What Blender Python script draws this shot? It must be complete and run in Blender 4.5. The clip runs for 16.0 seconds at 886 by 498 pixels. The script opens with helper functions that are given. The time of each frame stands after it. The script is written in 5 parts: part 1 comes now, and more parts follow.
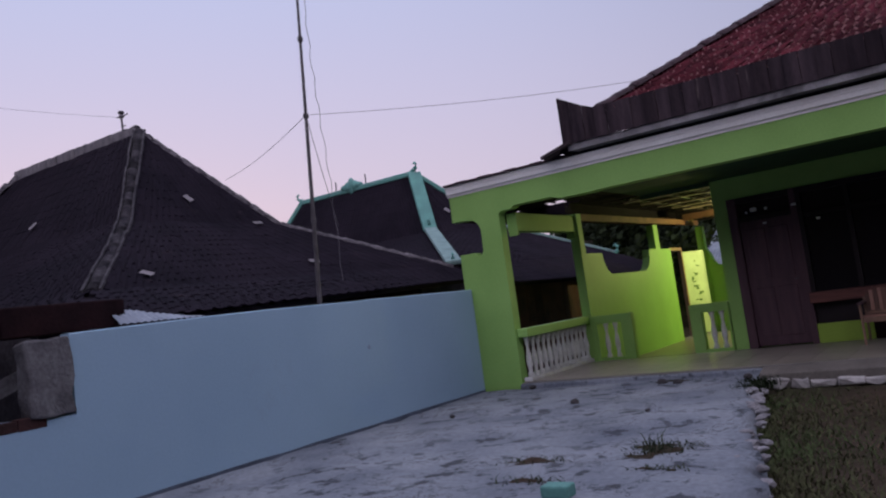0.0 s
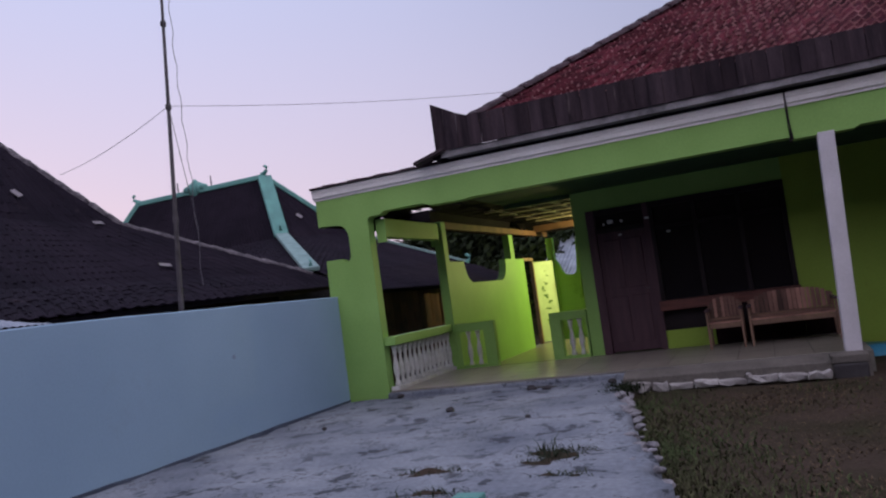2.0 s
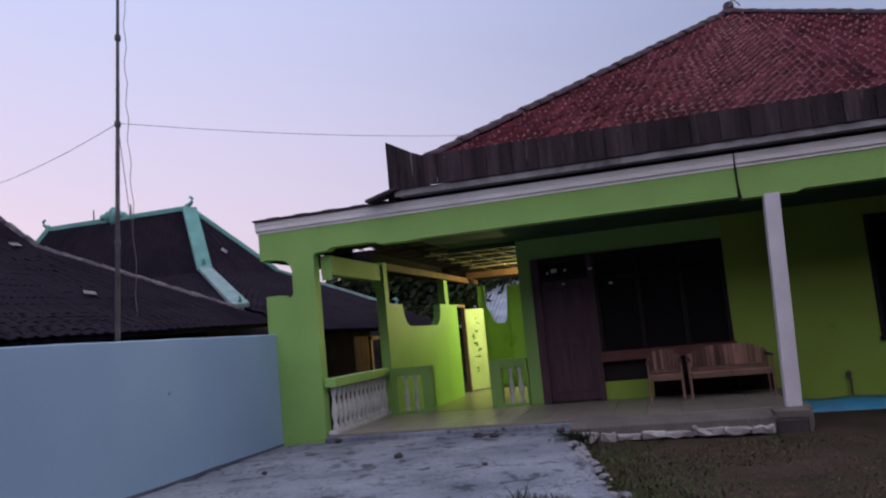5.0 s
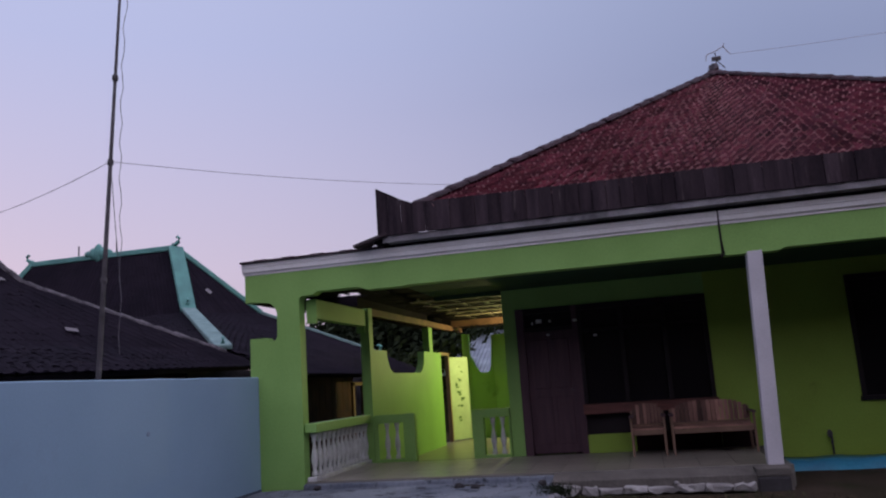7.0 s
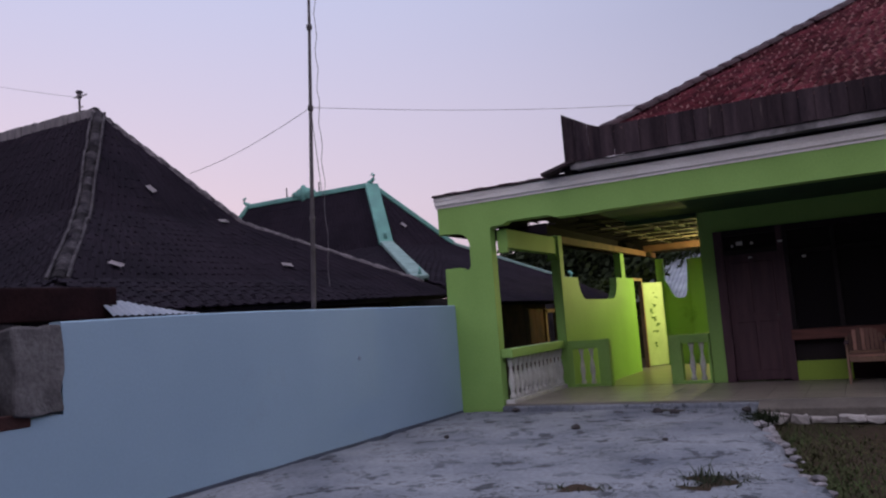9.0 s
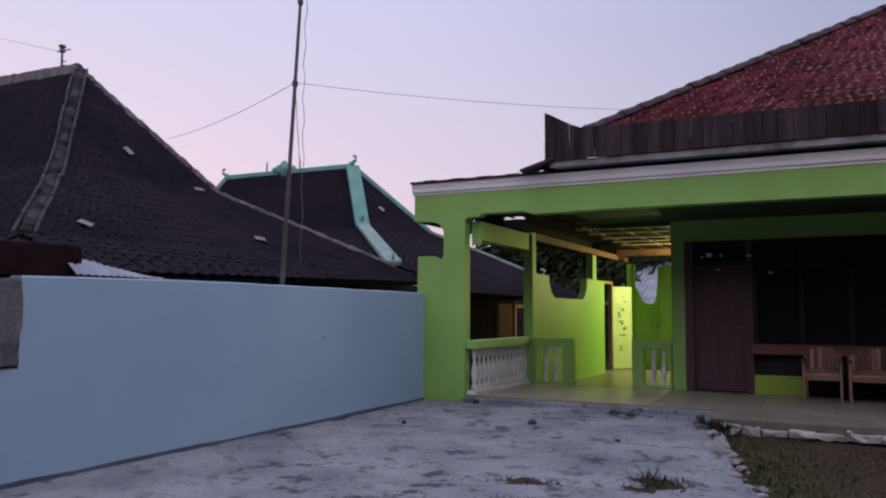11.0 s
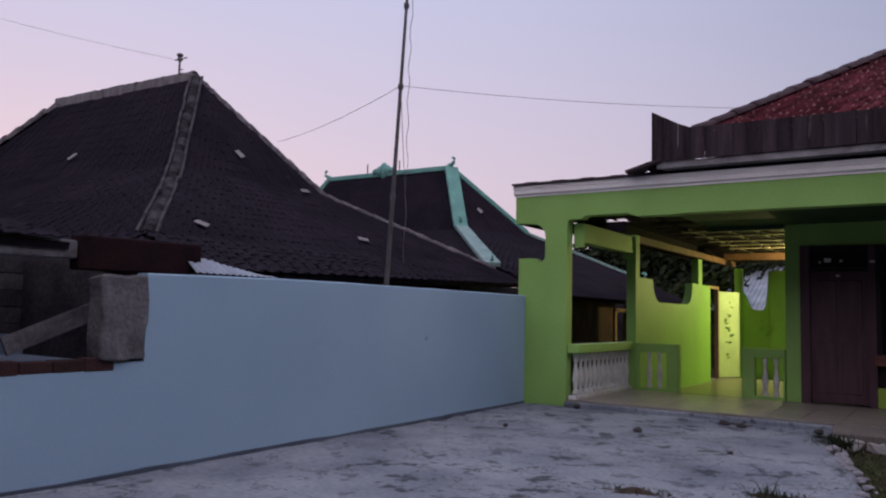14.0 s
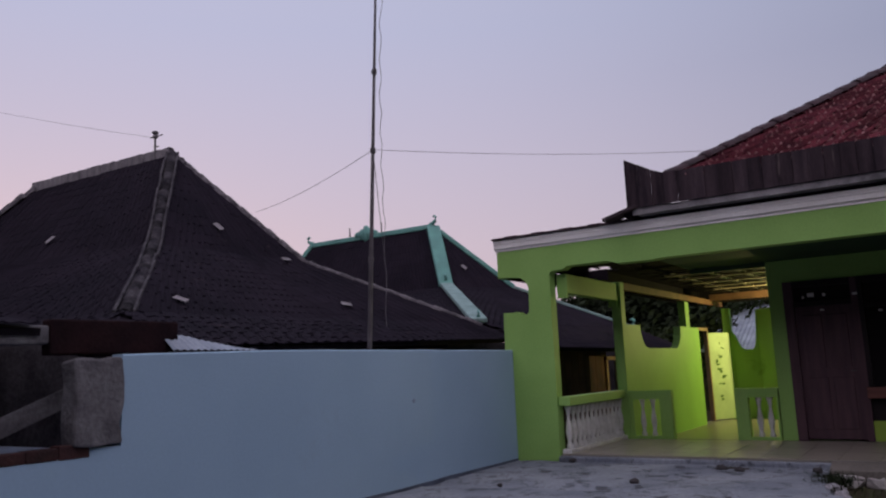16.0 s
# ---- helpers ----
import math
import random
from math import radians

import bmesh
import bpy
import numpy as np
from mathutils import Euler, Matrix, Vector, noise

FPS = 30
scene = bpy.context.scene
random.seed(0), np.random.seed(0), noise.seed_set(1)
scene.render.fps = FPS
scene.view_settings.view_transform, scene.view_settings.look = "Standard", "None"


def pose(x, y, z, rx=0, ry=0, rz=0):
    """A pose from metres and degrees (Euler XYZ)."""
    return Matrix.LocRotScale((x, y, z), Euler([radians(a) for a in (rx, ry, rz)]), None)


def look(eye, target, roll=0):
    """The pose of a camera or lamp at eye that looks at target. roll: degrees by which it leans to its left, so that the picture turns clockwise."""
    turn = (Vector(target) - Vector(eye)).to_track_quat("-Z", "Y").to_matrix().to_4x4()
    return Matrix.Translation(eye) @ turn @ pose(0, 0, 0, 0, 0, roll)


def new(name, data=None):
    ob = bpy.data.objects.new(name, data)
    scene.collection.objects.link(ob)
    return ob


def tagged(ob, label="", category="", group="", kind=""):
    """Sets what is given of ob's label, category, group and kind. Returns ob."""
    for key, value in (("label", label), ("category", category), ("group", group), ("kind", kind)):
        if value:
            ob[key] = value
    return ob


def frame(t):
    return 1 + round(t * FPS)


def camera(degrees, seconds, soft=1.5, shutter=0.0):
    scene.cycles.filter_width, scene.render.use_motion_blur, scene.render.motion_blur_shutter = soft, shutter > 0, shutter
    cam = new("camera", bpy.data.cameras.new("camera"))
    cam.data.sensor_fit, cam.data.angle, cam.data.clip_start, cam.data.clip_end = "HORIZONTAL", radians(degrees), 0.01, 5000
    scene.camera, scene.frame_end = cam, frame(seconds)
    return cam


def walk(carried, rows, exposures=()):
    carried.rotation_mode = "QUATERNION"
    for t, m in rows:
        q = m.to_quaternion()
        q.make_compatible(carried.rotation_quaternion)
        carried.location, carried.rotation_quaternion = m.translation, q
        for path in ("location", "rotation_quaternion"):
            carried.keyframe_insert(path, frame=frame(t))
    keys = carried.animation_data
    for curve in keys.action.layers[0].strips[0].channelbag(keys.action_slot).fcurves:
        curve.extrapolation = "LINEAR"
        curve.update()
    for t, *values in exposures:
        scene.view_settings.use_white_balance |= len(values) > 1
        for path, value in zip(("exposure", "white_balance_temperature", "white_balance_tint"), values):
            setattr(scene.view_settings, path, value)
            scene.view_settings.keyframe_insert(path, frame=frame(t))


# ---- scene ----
cam = camera(60.0, 16.0, soft=2.2)
PATH = [
    (0, (6.133, -9.251, 1.172), (5.003, -7.608, 1.335), -7.8),
    (0.5, (6.003, -9.286, 1.161), (4.953, -7.591, 1.322), -6.9),
    (1, (5.835, -9.217, 1.155), (4.825, -7.499, 1.314), -7.3),
    (1.5, (5.755, -9.213, 1.172), (4.815, -7.453, 1.305), -8.0),
    (2, (5.641, -9.271, 1.201), (4.882, -7.425, 1.332), -7.7),
    (2.5, (5.482, -9.313, 1.19), (4.8, -7.438, 1.331), -7.0),
    (3, (5.376, -9.241, 1.19), (4.75, -7.349, 1.359), -6.8),
    (5.5, (5.094, -9.295, 1.196), (4.597, -7.378, 1.479), -5.5),
    (6, (5.099, -9.325, 1.215), (4.637, -7.417, 1.599), -5.5),
    (6.5, (5.098, -9.349, 1.183), (4.637, -7.445, 1.585), -4.4),
    (7, (5.107, -9.327, 1.187), (4.632, -7.416, 1.533), -3.9),
    (7.5, (5.074, -9.358, 1.175), (4.591, -7.44, 1.47), -3.9),
    (8, (5.09, -9.41, 1.18), (4.226, -7.622, 1.413), -4.5),
    (8.5, (5.097, -9.393, 1.188), (4.141, -7.648, 1.39), -4.7),
    (11, (5.165, -9.385, 1.17), (4.27, -7.604, 1.335), 0.3),
    (11.5, (5.134, -9.384, 1.182), (4.053, -7.708, 1.331), 4.7),
    (12, (5.115, -9.418, 1.19), (3.839, -7.886, 1.35), 6.7),
    (12.5, (5.049, -9.401, 1.196), (3.781, -7.862, 1.357), 6.3),
    (13, (5.032, -9.389, 1.185), (3.875, -7.765, 1.335), 4.9),
    (13.5, (5.055, -9.394, 1.181), (3.952, -7.733, 1.335), 3.4),
    (14, (5.072, -9.413, 1.176), (3.965, -7.755, 1.341), 1.4),
    (14.5, (5.076, -9.401, 1.177), (3.968, -7.75, 1.393), 0.2),
    (15, (5.097, -9.382, 1.188), (3.982, -7.743, 1.448), -0.1),
    (15.5, (5.118, -9.352, 1.175), (4.025, -7.703, 1.462), -1.8),
    (16, (5.13, -9.34, 1.195), (4.06, -7.68, 1.509), -2.4),
]
# the picture's brightness and tint, as the clip's camera sets them
LEVELS = [(0, -0.12, 6350, 10), (0.5, -0.03, 6380, 10), (1.5, 0.03, 6400, 10), (3, 0.05, 6400, 10), (5.5, 0.12, 6350, 10), (6.2, 0.0, 6250, 11), (7, -0.2, 6200, 12), (7.5, -0.1, 6250, 11), (8.5, -0.04, 6600, 10),
          (11, 0.11, 6700, 10), (11.5, 0.12, 6700, 10), (12.3, -0.12, 6750, 10), (13, -0.11, 6750, 10), (14, -0.06, 6750, 10), (15, -0.27, 6800, 10), (16, -0.27, 6850, 10)]
walk(cam, [(t, look(eye, target, roll)) for t, eye, target, roll in PATH], LEVELS)

# ---- world: dusk sky, glow low on the western side ----
GLOW = Vector((-0.87, 0.5, 0.0)).normalized()
world = bpy.data.worlds.new("dusk")
scene.world = world
world.use_nodes = True
wn, wl = world.node_tree.nodes, world.node_tree.links
wn.clear()


def wnode(kind, **values):
    n = wn.new(kind)
    for key, value in values.items():
        n.inputs[key].default_value = value
    return n


w_out, w_bg, w_geo = wn.new("ShaderNodeOutputWorld"), wn.new("ShaderNodeBackground"), wn.new("ShaderNodeTexCoord")
w_sep = wn.new("ShaderNodeSeparateXYZ")
wl.new(w_geo.outputs["Generated"], w_sep.inputs[0])
w_el = wn.new("ShaderNodeValToRGB")           # by height: towards the glow
w_el.color_ramp.elements[0].position, w_el.color_ramp.elements[0].color = 0.0, (0.67, 0.50, 0.61, 1)
w_el.color_ramp.elements[1].position, w_el.color_ramp.elements[1].color = 0.9, (0.64, 0.71, 0.98, 1)
e = w_el.color_ramp.elements.new(0.16)
e.color = (0.71, 0.60, 0.765, 1)
e = w_el.color_ramp.elements.new(0.42)
e.color = (0.59, 0.615, 0.885, 1)
w_ea = wn.new("ShaderNodeValToRGB")           # by height: away from it
w_ea.color_ramp.elements[0].position, w_ea.color_ramp.elements[0].color = 0.0, (0.40, 0.415, 0.55, 1)
w_ea.color_ramp.elements[1].position, w_ea.color_ramp.elements[1].color = 0.9, (0.64, 0.71, 0.98, 1)
e = w_ea.color_ramp.elements.new(0.35)
e.color = (0.315, 0.355, 0.545, 1)
w_dot = wn.new("ShaderNodeVectorMath")
w_dot.operation = "DOT_PRODUCT"
w_dot.inputs[1].default_value = GLOW
wl.new(w_geo.outputs["Generated"], w_dot.inputs[0])
w_map = wn.new("ShaderNodeMapRange")
w_map.interpolation_type = "SMOOTHSTEP"
w_map.inputs["From Min"].default_value, w_map.inputs["From Max"].default_value = 0.25, 0.97
wl.new(w_dot.outputs["Value"], w_map.inputs["Value"])
for ramp in (w_el, w_ea):
    wl.new(w_sep.outputs["Z"], ramp.inputs["Fac"])
w_mix = wn.new("ShaderNodeMix")
w_mix.data_type = "RGBA"
wl.new(w_map.outputs["Result"], w_mix.inputs["Factor"])
wl.new(w_ea.outputs["Color"], w_mix.inputs["A"])
wl.new(w_el.outputs["Color"], w_mix.inputs["B"])
w_back = wn.new("ShaderNodeVectorMath")      # the paler counter-glow on the other side of the sky
w_back.operation = "DOT_PRODUCT"
w_back.inputs[1].default_value = (0.5, -0.6, 0.62)
wl.new(w_geo.outputs["Generated"], w_back.inputs[0])
w_bmap = wn.new("ShaderNodeMapRange")
w_bmap.interpolation_type = "SMOOTHSTEP"
w_bmap.inputs["From Min"].default_value, w_bmap.inputs["From Max"].default_value = 0.1, 0.8
wl.new(w_back.outputs["Value"], w_bmap.inputs["Value"])
w_bmix = wn.new("ShaderNodeMix")
w_bmix.data_type = "RGBA"
w_bmix.inputs["B"].default_value = (1.28, 1.18, 1.42, 1)
wl.new(w_bmap.outputs["Result"], w_bmix.inputs["Factor"])
wl.new(w_mix.outputs["Result"], w_bmix.inputs["A"])
w_sky = wn.new("ShaderNodeTexSky")
w_sky.sky_type, w_sky.sun_disc = "NISHITA", False
w_sky.sun_elevation, w_sky.sun_rotation = radians(1.0), radians(-60)
w_add = wn.new("ShaderNodeMix")
w_add.data_type, w_add.blend_type = "RGBA", "ADD"
w_add.inputs["Factor"].default_value = 0.03
wl.new(w_bmix.outputs["Result"], w_add.inputs["A"])
wl.new(w_sky.outputs["Color"], w_add.inputs["B"])
wl.new(w_add.outputs["Result"], w_bg.inputs["Color"])
w_bg.inputs["Strength"].default_value = 0.95
wl.new(w_bg.outputs[0], w_out.inputs["Surface"])


# ---- materials ----
def material(name, color, second=None, rough=0.8, metal=0.0, scale=3.0, fine=40.0, vary=0.35, bump=0.2, stain=0.0,
             per_piece=0.0, per_island=0.0, stretch=(1, 1, 1), stain_color=(0.03, 0.03, 0.035), stain_scale=1.2, shine=0.3, cracks=0.0, patchy=0.0):
    """Two scales of noise between two colours, stains with edges of their own, fine relief."""
    m = bpy.data.materials.new(name)
    m.use_nodes = True
    n, l = m.node_tree.nodes, m.node_tree.links
    bsdf = n["Principled BSDF"]
    bsdf.inputs["Metallic"].default_value = metal
    bsdf.inputs["Specular IOR Level"].default_value = shine
    mp = n.new("ShaderNodeMapping")
    geo = n.new("ShaderNodeNewGeometry")
    l.new(geo.outputs["Position"], mp.inputs["Vector"])
    mp.inputs["Scale"].default_value = stretch
    second = second or tuple(c * (1 - vary) for c in color)
    a, b = n.new("ShaderNodeTexNoise"), n.new("ShaderNodeTexNoise")
    for t, s, d in ((a, scale, 5), (b, fine, 4)):
        t.inputs["Scale"].default_value, t.inputs["Detail"].default_value = s, d
        l.new(mp.outputs[0], t.inputs["Vector"])
    ra = n.new("ShaderNodeMapRange")
    ra.inputs["From Min"].default_value, ra.inputs["From Max"].default_value = 0.35, 0.68
    l.new(a.outputs["Fac"], ra.inputs["Value"])
    mix = n.new("ShaderNodeMix")
    mix.data_type = "RGBA"
    mix.inputs["A"].default_value, mix.inputs["B"].default_value = (*color, 1), (*second, 1)
    l.new(ra.outputs["Result"], mix.inputs["Factor"])
    fm = n.new("ShaderNodeMapRange")
    fm.inputs["From Min"].default_value, fm.inputs["From Max"].default_value = 0.3, 0.7
    fm.inputs["To Min"].default_value, fm.inputs["To Max"].default_value = 1 - vary * 0.5, 1 + vary * 0.35
    l.new(b.outputs["Fac"], fm.inputs["Value"])
    hue = n.new("ShaderNodeHueSaturation")
    l.new(mix.outputs["Result"], hue.inputs["Color"])
    value = fm.outputs["Result"]
    for amount, source in ((per_piece, "object"), (per_island, "island")):
        if amount:
            r = n.new("ShaderNodeMapRange")
            r.inputs["To Min"].default_value, r.inputs["To Max"].default_value = 1 - amount, 1 + amount
            if source == "object":
                l.new(n.new("ShaderNodeObjectInfo").outputs["Random"], r.inputs["Value"])
            else:
                l.new(geo.outputs["Random Per Island"], r.inputs["Value"])
            mul = n.new("ShaderNodeMath")
            mul.operation = "MULTIPLY"
            l.new(value, mul.inputs[0])
            l.new(r.outputs["Result"], mul.inputs[1])
            value = mul.outputs[0]
    l.new(value, hue.inputs["Value"])
    colour = hue.outputs["Color"]
    if stain:
        s = n.new("ShaderNodeTexNoise")
        s.inputs["Scale"].default_value, s.inputs["Detail"].default_value, s.inputs["Roughness"].default_value = stain_scale, 8, 0.65
        l.new(mp.outputs[0], s.inputs["Vector"])
        sr = n.new("ShaderNodeMapRange")
        sr.inputs["From Min"].default_value, sr.inputs["From Max"].default_value = 0.66 - 0.2 * stain, 0.74 - 0.1 * stain
        sr.inputs["To Max"].default_value = min(1.0, 0.55 + 0.4 * stain)
        l.new(s.outputs["Fac"], sr.inputs["Value"])
        amount_out = sr.outputs["Result"]
        if patchy:
            sr.inputs["From Min"].default_value, sr.inputs["From Max"].default_value = 0.555, 0.60
            pn = n.new("ShaderNodeTexNoise")
            pn.inputs["Scale"].default_value, pn.inputs["Detail"].default_value = patchy, 3
            l.new(mp.outputs[0], pn.inputs["Vector"])
            pr = n.new("ShaderNodeMapRange")
            pr.inputs["From Min"].default_value, pr.inputs["From Max"].default_value = 0.36, 0.56
            pr.inputs["To Min"].default_value = 0.12
            l.new(pn.outputs["Fac"], pr.inputs["Value"])
            pm = n.new("ShaderNodeMath")
            pm.operation = "MULTIPLY"
            l.new(amount_out, pm.inputs[0])
            l.new(pr.outputs["Result"], pm.inputs[1])
            amount_out = pm.outputs[0]
        sm = n.new("ShaderNodeMix")
        sm.data_type = "RGBA"
        sm.inputs["B"].default_value = (*stain_color, 1)
        l.new(amount_out, sm.inputs["Factor"])
        l.new(colour, sm.inputs["A"])
        colour = sm.outputs["Result"]
    if cracks:
        cn = n.new("ShaderNodeTexNoise")
        cn.inputs["Scale"].default_value, cn.inputs["Detail"].default_value, cn.inputs["Roughness"].default_value = 0.7, 10, 0.66
        l.new(mp.outputs[0], cn.inputs["Vector"])
        away = n.new("ShaderNodeMath")
        away.operation = "SUBTRACT"
        away.inputs[1].default_value = 0.5
        l.new(cn.outputs["Fac"], away.inputs[0])
        size = n.new("ShaderNodeMath")
        size.operation = "ABSOLUTE"
        l.new(away.outputs[0], size.inputs[0])
        cr = n.new("ShaderNodeMapRange")
        cr.inputs["From Min"].default_value, cr.inputs["From Max"].default_value = 0.001, 0.006
        cr.inputs["To Min"].default_value, cr.inputs["To Max"].default_value = cracks, 0.0
        l.new(size.outputs[0], cr.inputs["Value"])
        cm = n.new("ShaderNodeMix")
        cm.data_type = "RGBA"
        cm.inputs["B"].default_value = (0.05, 0.048, 0.05, 1)
        l.new(cr.outputs["Result"], cm.inputs["Factor"])
        l.new(colour, cm.inputs["A"])
        colour = cm.outputs["Result"]
    l.new(colour, bsdf.inputs["Base Color"])
    rr = n.new("ShaderNodeMapRange")
    rr.inputs["To Min"].default_value, rr.inputs["To Max"].default_value = max(0.03, rough - 0.12), min(1, rough + 0.1)
    l.new(b.outputs["Fac"], rr.inputs["Value"])
    l.new(rr.outputs["Result"], bsdf.inputs["Roughness"])
    if bump:
        bp = n.new("ShaderNodeBump")
        bp.inputs["Strength"].default_value, bp.inputs["Distance"].default_value = bump, 0.02
        l.new(b.outputs["Fac"], bp.inputs["Height"])
        l.new(bp.outputs[0], bsdf.inputs["Normal"])
    return m


GREEN = material("lime_green_paint", (0.262, 0.465, 0.128), (0.225, 0.405, 0.105), 0.6, scale=1.3, vary=0.14, bump=0.08, stain=0.12,
                 stain_color=(0.10, 0.17, 0.03), stain_scale=0.9)
OLIVE_GREEN = material("yellowish_green_wall", (0.285, 0.42, 0.062), (0.25, 0.36, 0.05), 0.6, scale=1.3, vary=0.14, bump=0.08, stain=0.12,
                       stain_color=(0.14, 0.17, 0.03), stain_scale=0.9)
BLUE_WALL = material("pale_blue_wall_paint", (0.285, 0.41, 0.545), (0.252, 0.37, 0.50), 0.75, scale=0.7, vary=0.06, bump=0.04, stain=0.1,
                     stain_color=(0.235, 0.315, 0.42), stain_scale=0.8)
WHITE = material("weathered_white_paint", (0.88, 0.85, 0.85), (0.80, 0.76, 0.75), 0.6, scale=2.0, vary=0.12, bump=0.1, stain=0.18,
                 stain_color=(0.35, 0.27, 0.22), stain_scale=1.6)
COLUMN_WHITE = material("white_column_paint", (0.66, 0.63, 0.68), (0.56, 0.54, 0.58), 0.6, scale=2.5, vary=0.12, bump=0.08)
BALUSTER_WHITE = material("chalky_white_baluster", (0.62, 0.62, 0.62), (0.48, 0.48, 0.47), 0.8, scale=9, vary=0.2, bump=0.15)
CONCRETE = material("worn_yard_concrete", (0.258, 0.282, 0.328), (0.145, 0.163, 0.205), 0.95, scale=1.1, fine=24, vary=0.36, bump=0.8, stain=0.78, shine=0.1,
                    stain_color=(0.045, 0.05, 0.062), stain_scale=3.6, cracks=0.8, patchy=0.55)
RAW_CONCRETE = material("rough_raw_concrete", shine=0.04, color=(0.17, 0.165, 0.18), second=(0.085, 0.08, 0.09), rough=0.95, scale=4, fine=30, vary=0.4, bump=0.7, stain=0.4)
RED_BRICK = material("dark_red_brick", (0.05, 0.02, 0.02), (0.03, 0.014, 0.015), 0.95, scale=8, vary=0.4, bump=0.5, per_piece=0.25)
FLOOR_TILE = material("beige_floor_tile", (0.26, 0.232, 0.198), (0.20, 0.18, 0.152), 0.34, scale=2, vary=0.12, shine=0.5, bump=0.0, per_piece=0.07)
WORN_DARKENED_CEMENT = material("worn_darkened_brown_cement", (0.165, 0.148, 0.135), (0.11, 0.10, 0.092), 0.85, scale=3, fine=30, vary=0.35, bump=0.4, stain=0.3, stain_color=(0.05, 0.045, 0.04), stain_scale=3)
GROUT = material("dusty_grout", (0.2, 0.19, 0.17), rough=0.95, vary=0.3)
RED_TILE = material("red_clay_roof_tile", (0.094, 0.021, 0.030), (0.046, 0.013, 0.020), 0.85, scale=5, fine=50, vary=0.4, bump=0.3, shine=0.04,
                    per_piece=0.5, per_island=0.5, stain=0.36, stain_color=(0.26, 0.14, 0.145), stain_scale=9)
# pale pink lips: the light along each tile's lower edge, put into the colour
TILE_LIP = material("highlit_tile_lip", (0.64, 0.36, 0.36), (0.30, 0.13, 0.135), 0.9, scale=7, vary=0.4, bump=0.2, shine=0.04)
DARK_TILE = material("blackened_clay_roof_tile", shine=0.04, color=(0.0185, 0.0145, 0.0225), second=(0.0125, 0.0105, 0.0165), rough=1.0, scale=1.1, vary=0.3, bump=0.2, per_island=0.12,
                     stain=0.2, stain_color=(0.042, 0.031, 0.038), stain_scale=2.5)
ROOF_DECK = material("dark_roof_underlay", shine=0.04, color=(0.016, 0.0125, 0.0175), rough=0.95, vary=0.3)
PALE_TILE = material("pale_slipped_tile", (0.27, 0.25, 0.28), rough=0.8, vary=0.25)
MORTAR = material("grey_ridge_mortar", shine=0.04, color=(0.17, 0.155, 0.175), second=(0.04, 0.037, 0.045), rough=0.95, scale=9, fine=30, vary=0.5, bump=0.6, stain=0.35,
                  stain_color=(0.03, 0.03, 0.03), stain_scale=3)
HIP_SEAM = material("dull_grey_hip_mortar", (0.088, 0.082, 0.094), (0.04, 0.037, 0.045), 0.95, scale=7, fine=30, vary=0.5, bump=0.5, shine=0.04)
RIDGE_PALE = material("pale_limewashed_ridge", (0.21, 0.195, 0.215), (0.12, 0.11, 0.125), 0.95, stretch=(3, 3, 0.6), scale=3, fine=30, vary=0.4, bump=0.5, stain=0.3, stain_scale=3)
DARK_CAP = material("sooty_grey_ridge_cap", (0.06, 0.055, 0.064), (0.014, 0.013, 0.018), 0.95, per_piece=0.5, scale=7, fine=30, vary=0.5, bump=0.5, shine=0.04)
RUBBLE = material("broken_concrete_chips", (0.33, 0.32, 0.35), (0.17, 0.165, 0.185), 0.95, scale=9, fine=40, vary=0.4, bump=0.6, per_piece=0.3, shine=0.1)
RED_CAP = material("dark_ridge_cap", (0.06, 0.035, 0.045), (0.035, 0.025, 0.03), 0.9, scale=6, vary=0.4, bump=0.4)
TEAL = material("turquoise_trim_paint", (0.13, 0.32, 0.29), (0.10, 0.24, 0.225), 0.7, scale=3, vary=0.25, bump=0.2, stain=0.25,
                stain_color=(0.05, 0.10, 0.10))
PANEL_WOOD = material("old_grey_brown_boards", shine=0.04, color=(0.060, 0.043, 0.052), second=(0.029, 0.022, 0.028), rough=0.85, scale=2, fine=24, vary=0.5, bump=0.4, per_piece=0.3,
                      stretch=(6, 6, 0.6), stain=0.2, stain_color=(0.22, 0.17, 0.17), stain_scale=1.3)
GUTTER = material("grey_concrete_gutter", (0.32, 0.30, 0.32), (0.2, 0.185, 0.2), 0.9, scale=3, vary=0.35, bump=0.4, stain=0.3)
DOOR_WOOD = material("dark_brown_varnished_wood", (0.095, 0.05, 0.064), (0.065, 0.034, 0.046), 0.55, scale=2, fine=30, vary=0.3, bump=0.12, stretch=(8, 8, 0.7))
FRAME_WOOD = material("almost_black_window_wood", shine=0.2, color=(0.02, 0.014, 0.017), rough=0.6, scale=3, vary=0.3, bump=0.1)
BROWN_WOOD = material("reddish_brown_wood", (0.16, 0.06, 0.05), (0.10, 0.04, 0.035), 0.6, scale=3, fine=30, vary=0.3, stretch=(1, 8, 8))
BATTEN_WOOD = material("brown_roof_batten", (0.035, 0.023, 0.017), (0.018, 0.012, 0.010), 0.8, scale=3, fine=30, vary=0.3, bump=0.2, per_piece=0.3)
TIE_WOOD = material("red_brown_tie_beam_wood", (0.17, 0.075, 0.052), (0.10, 0.046, 0.034), 0.8, scale=3, fine=30, vary=0.3, bump=0.2)
LATH_WOOD = material("pale_pinkish_roof_boards", (0.40, 0.28, 0.25), (0.27, 0.19, 0.165), 0.8, scale=3, fine=30, vary=0.3, bump=0.2, per_piece=0.2)
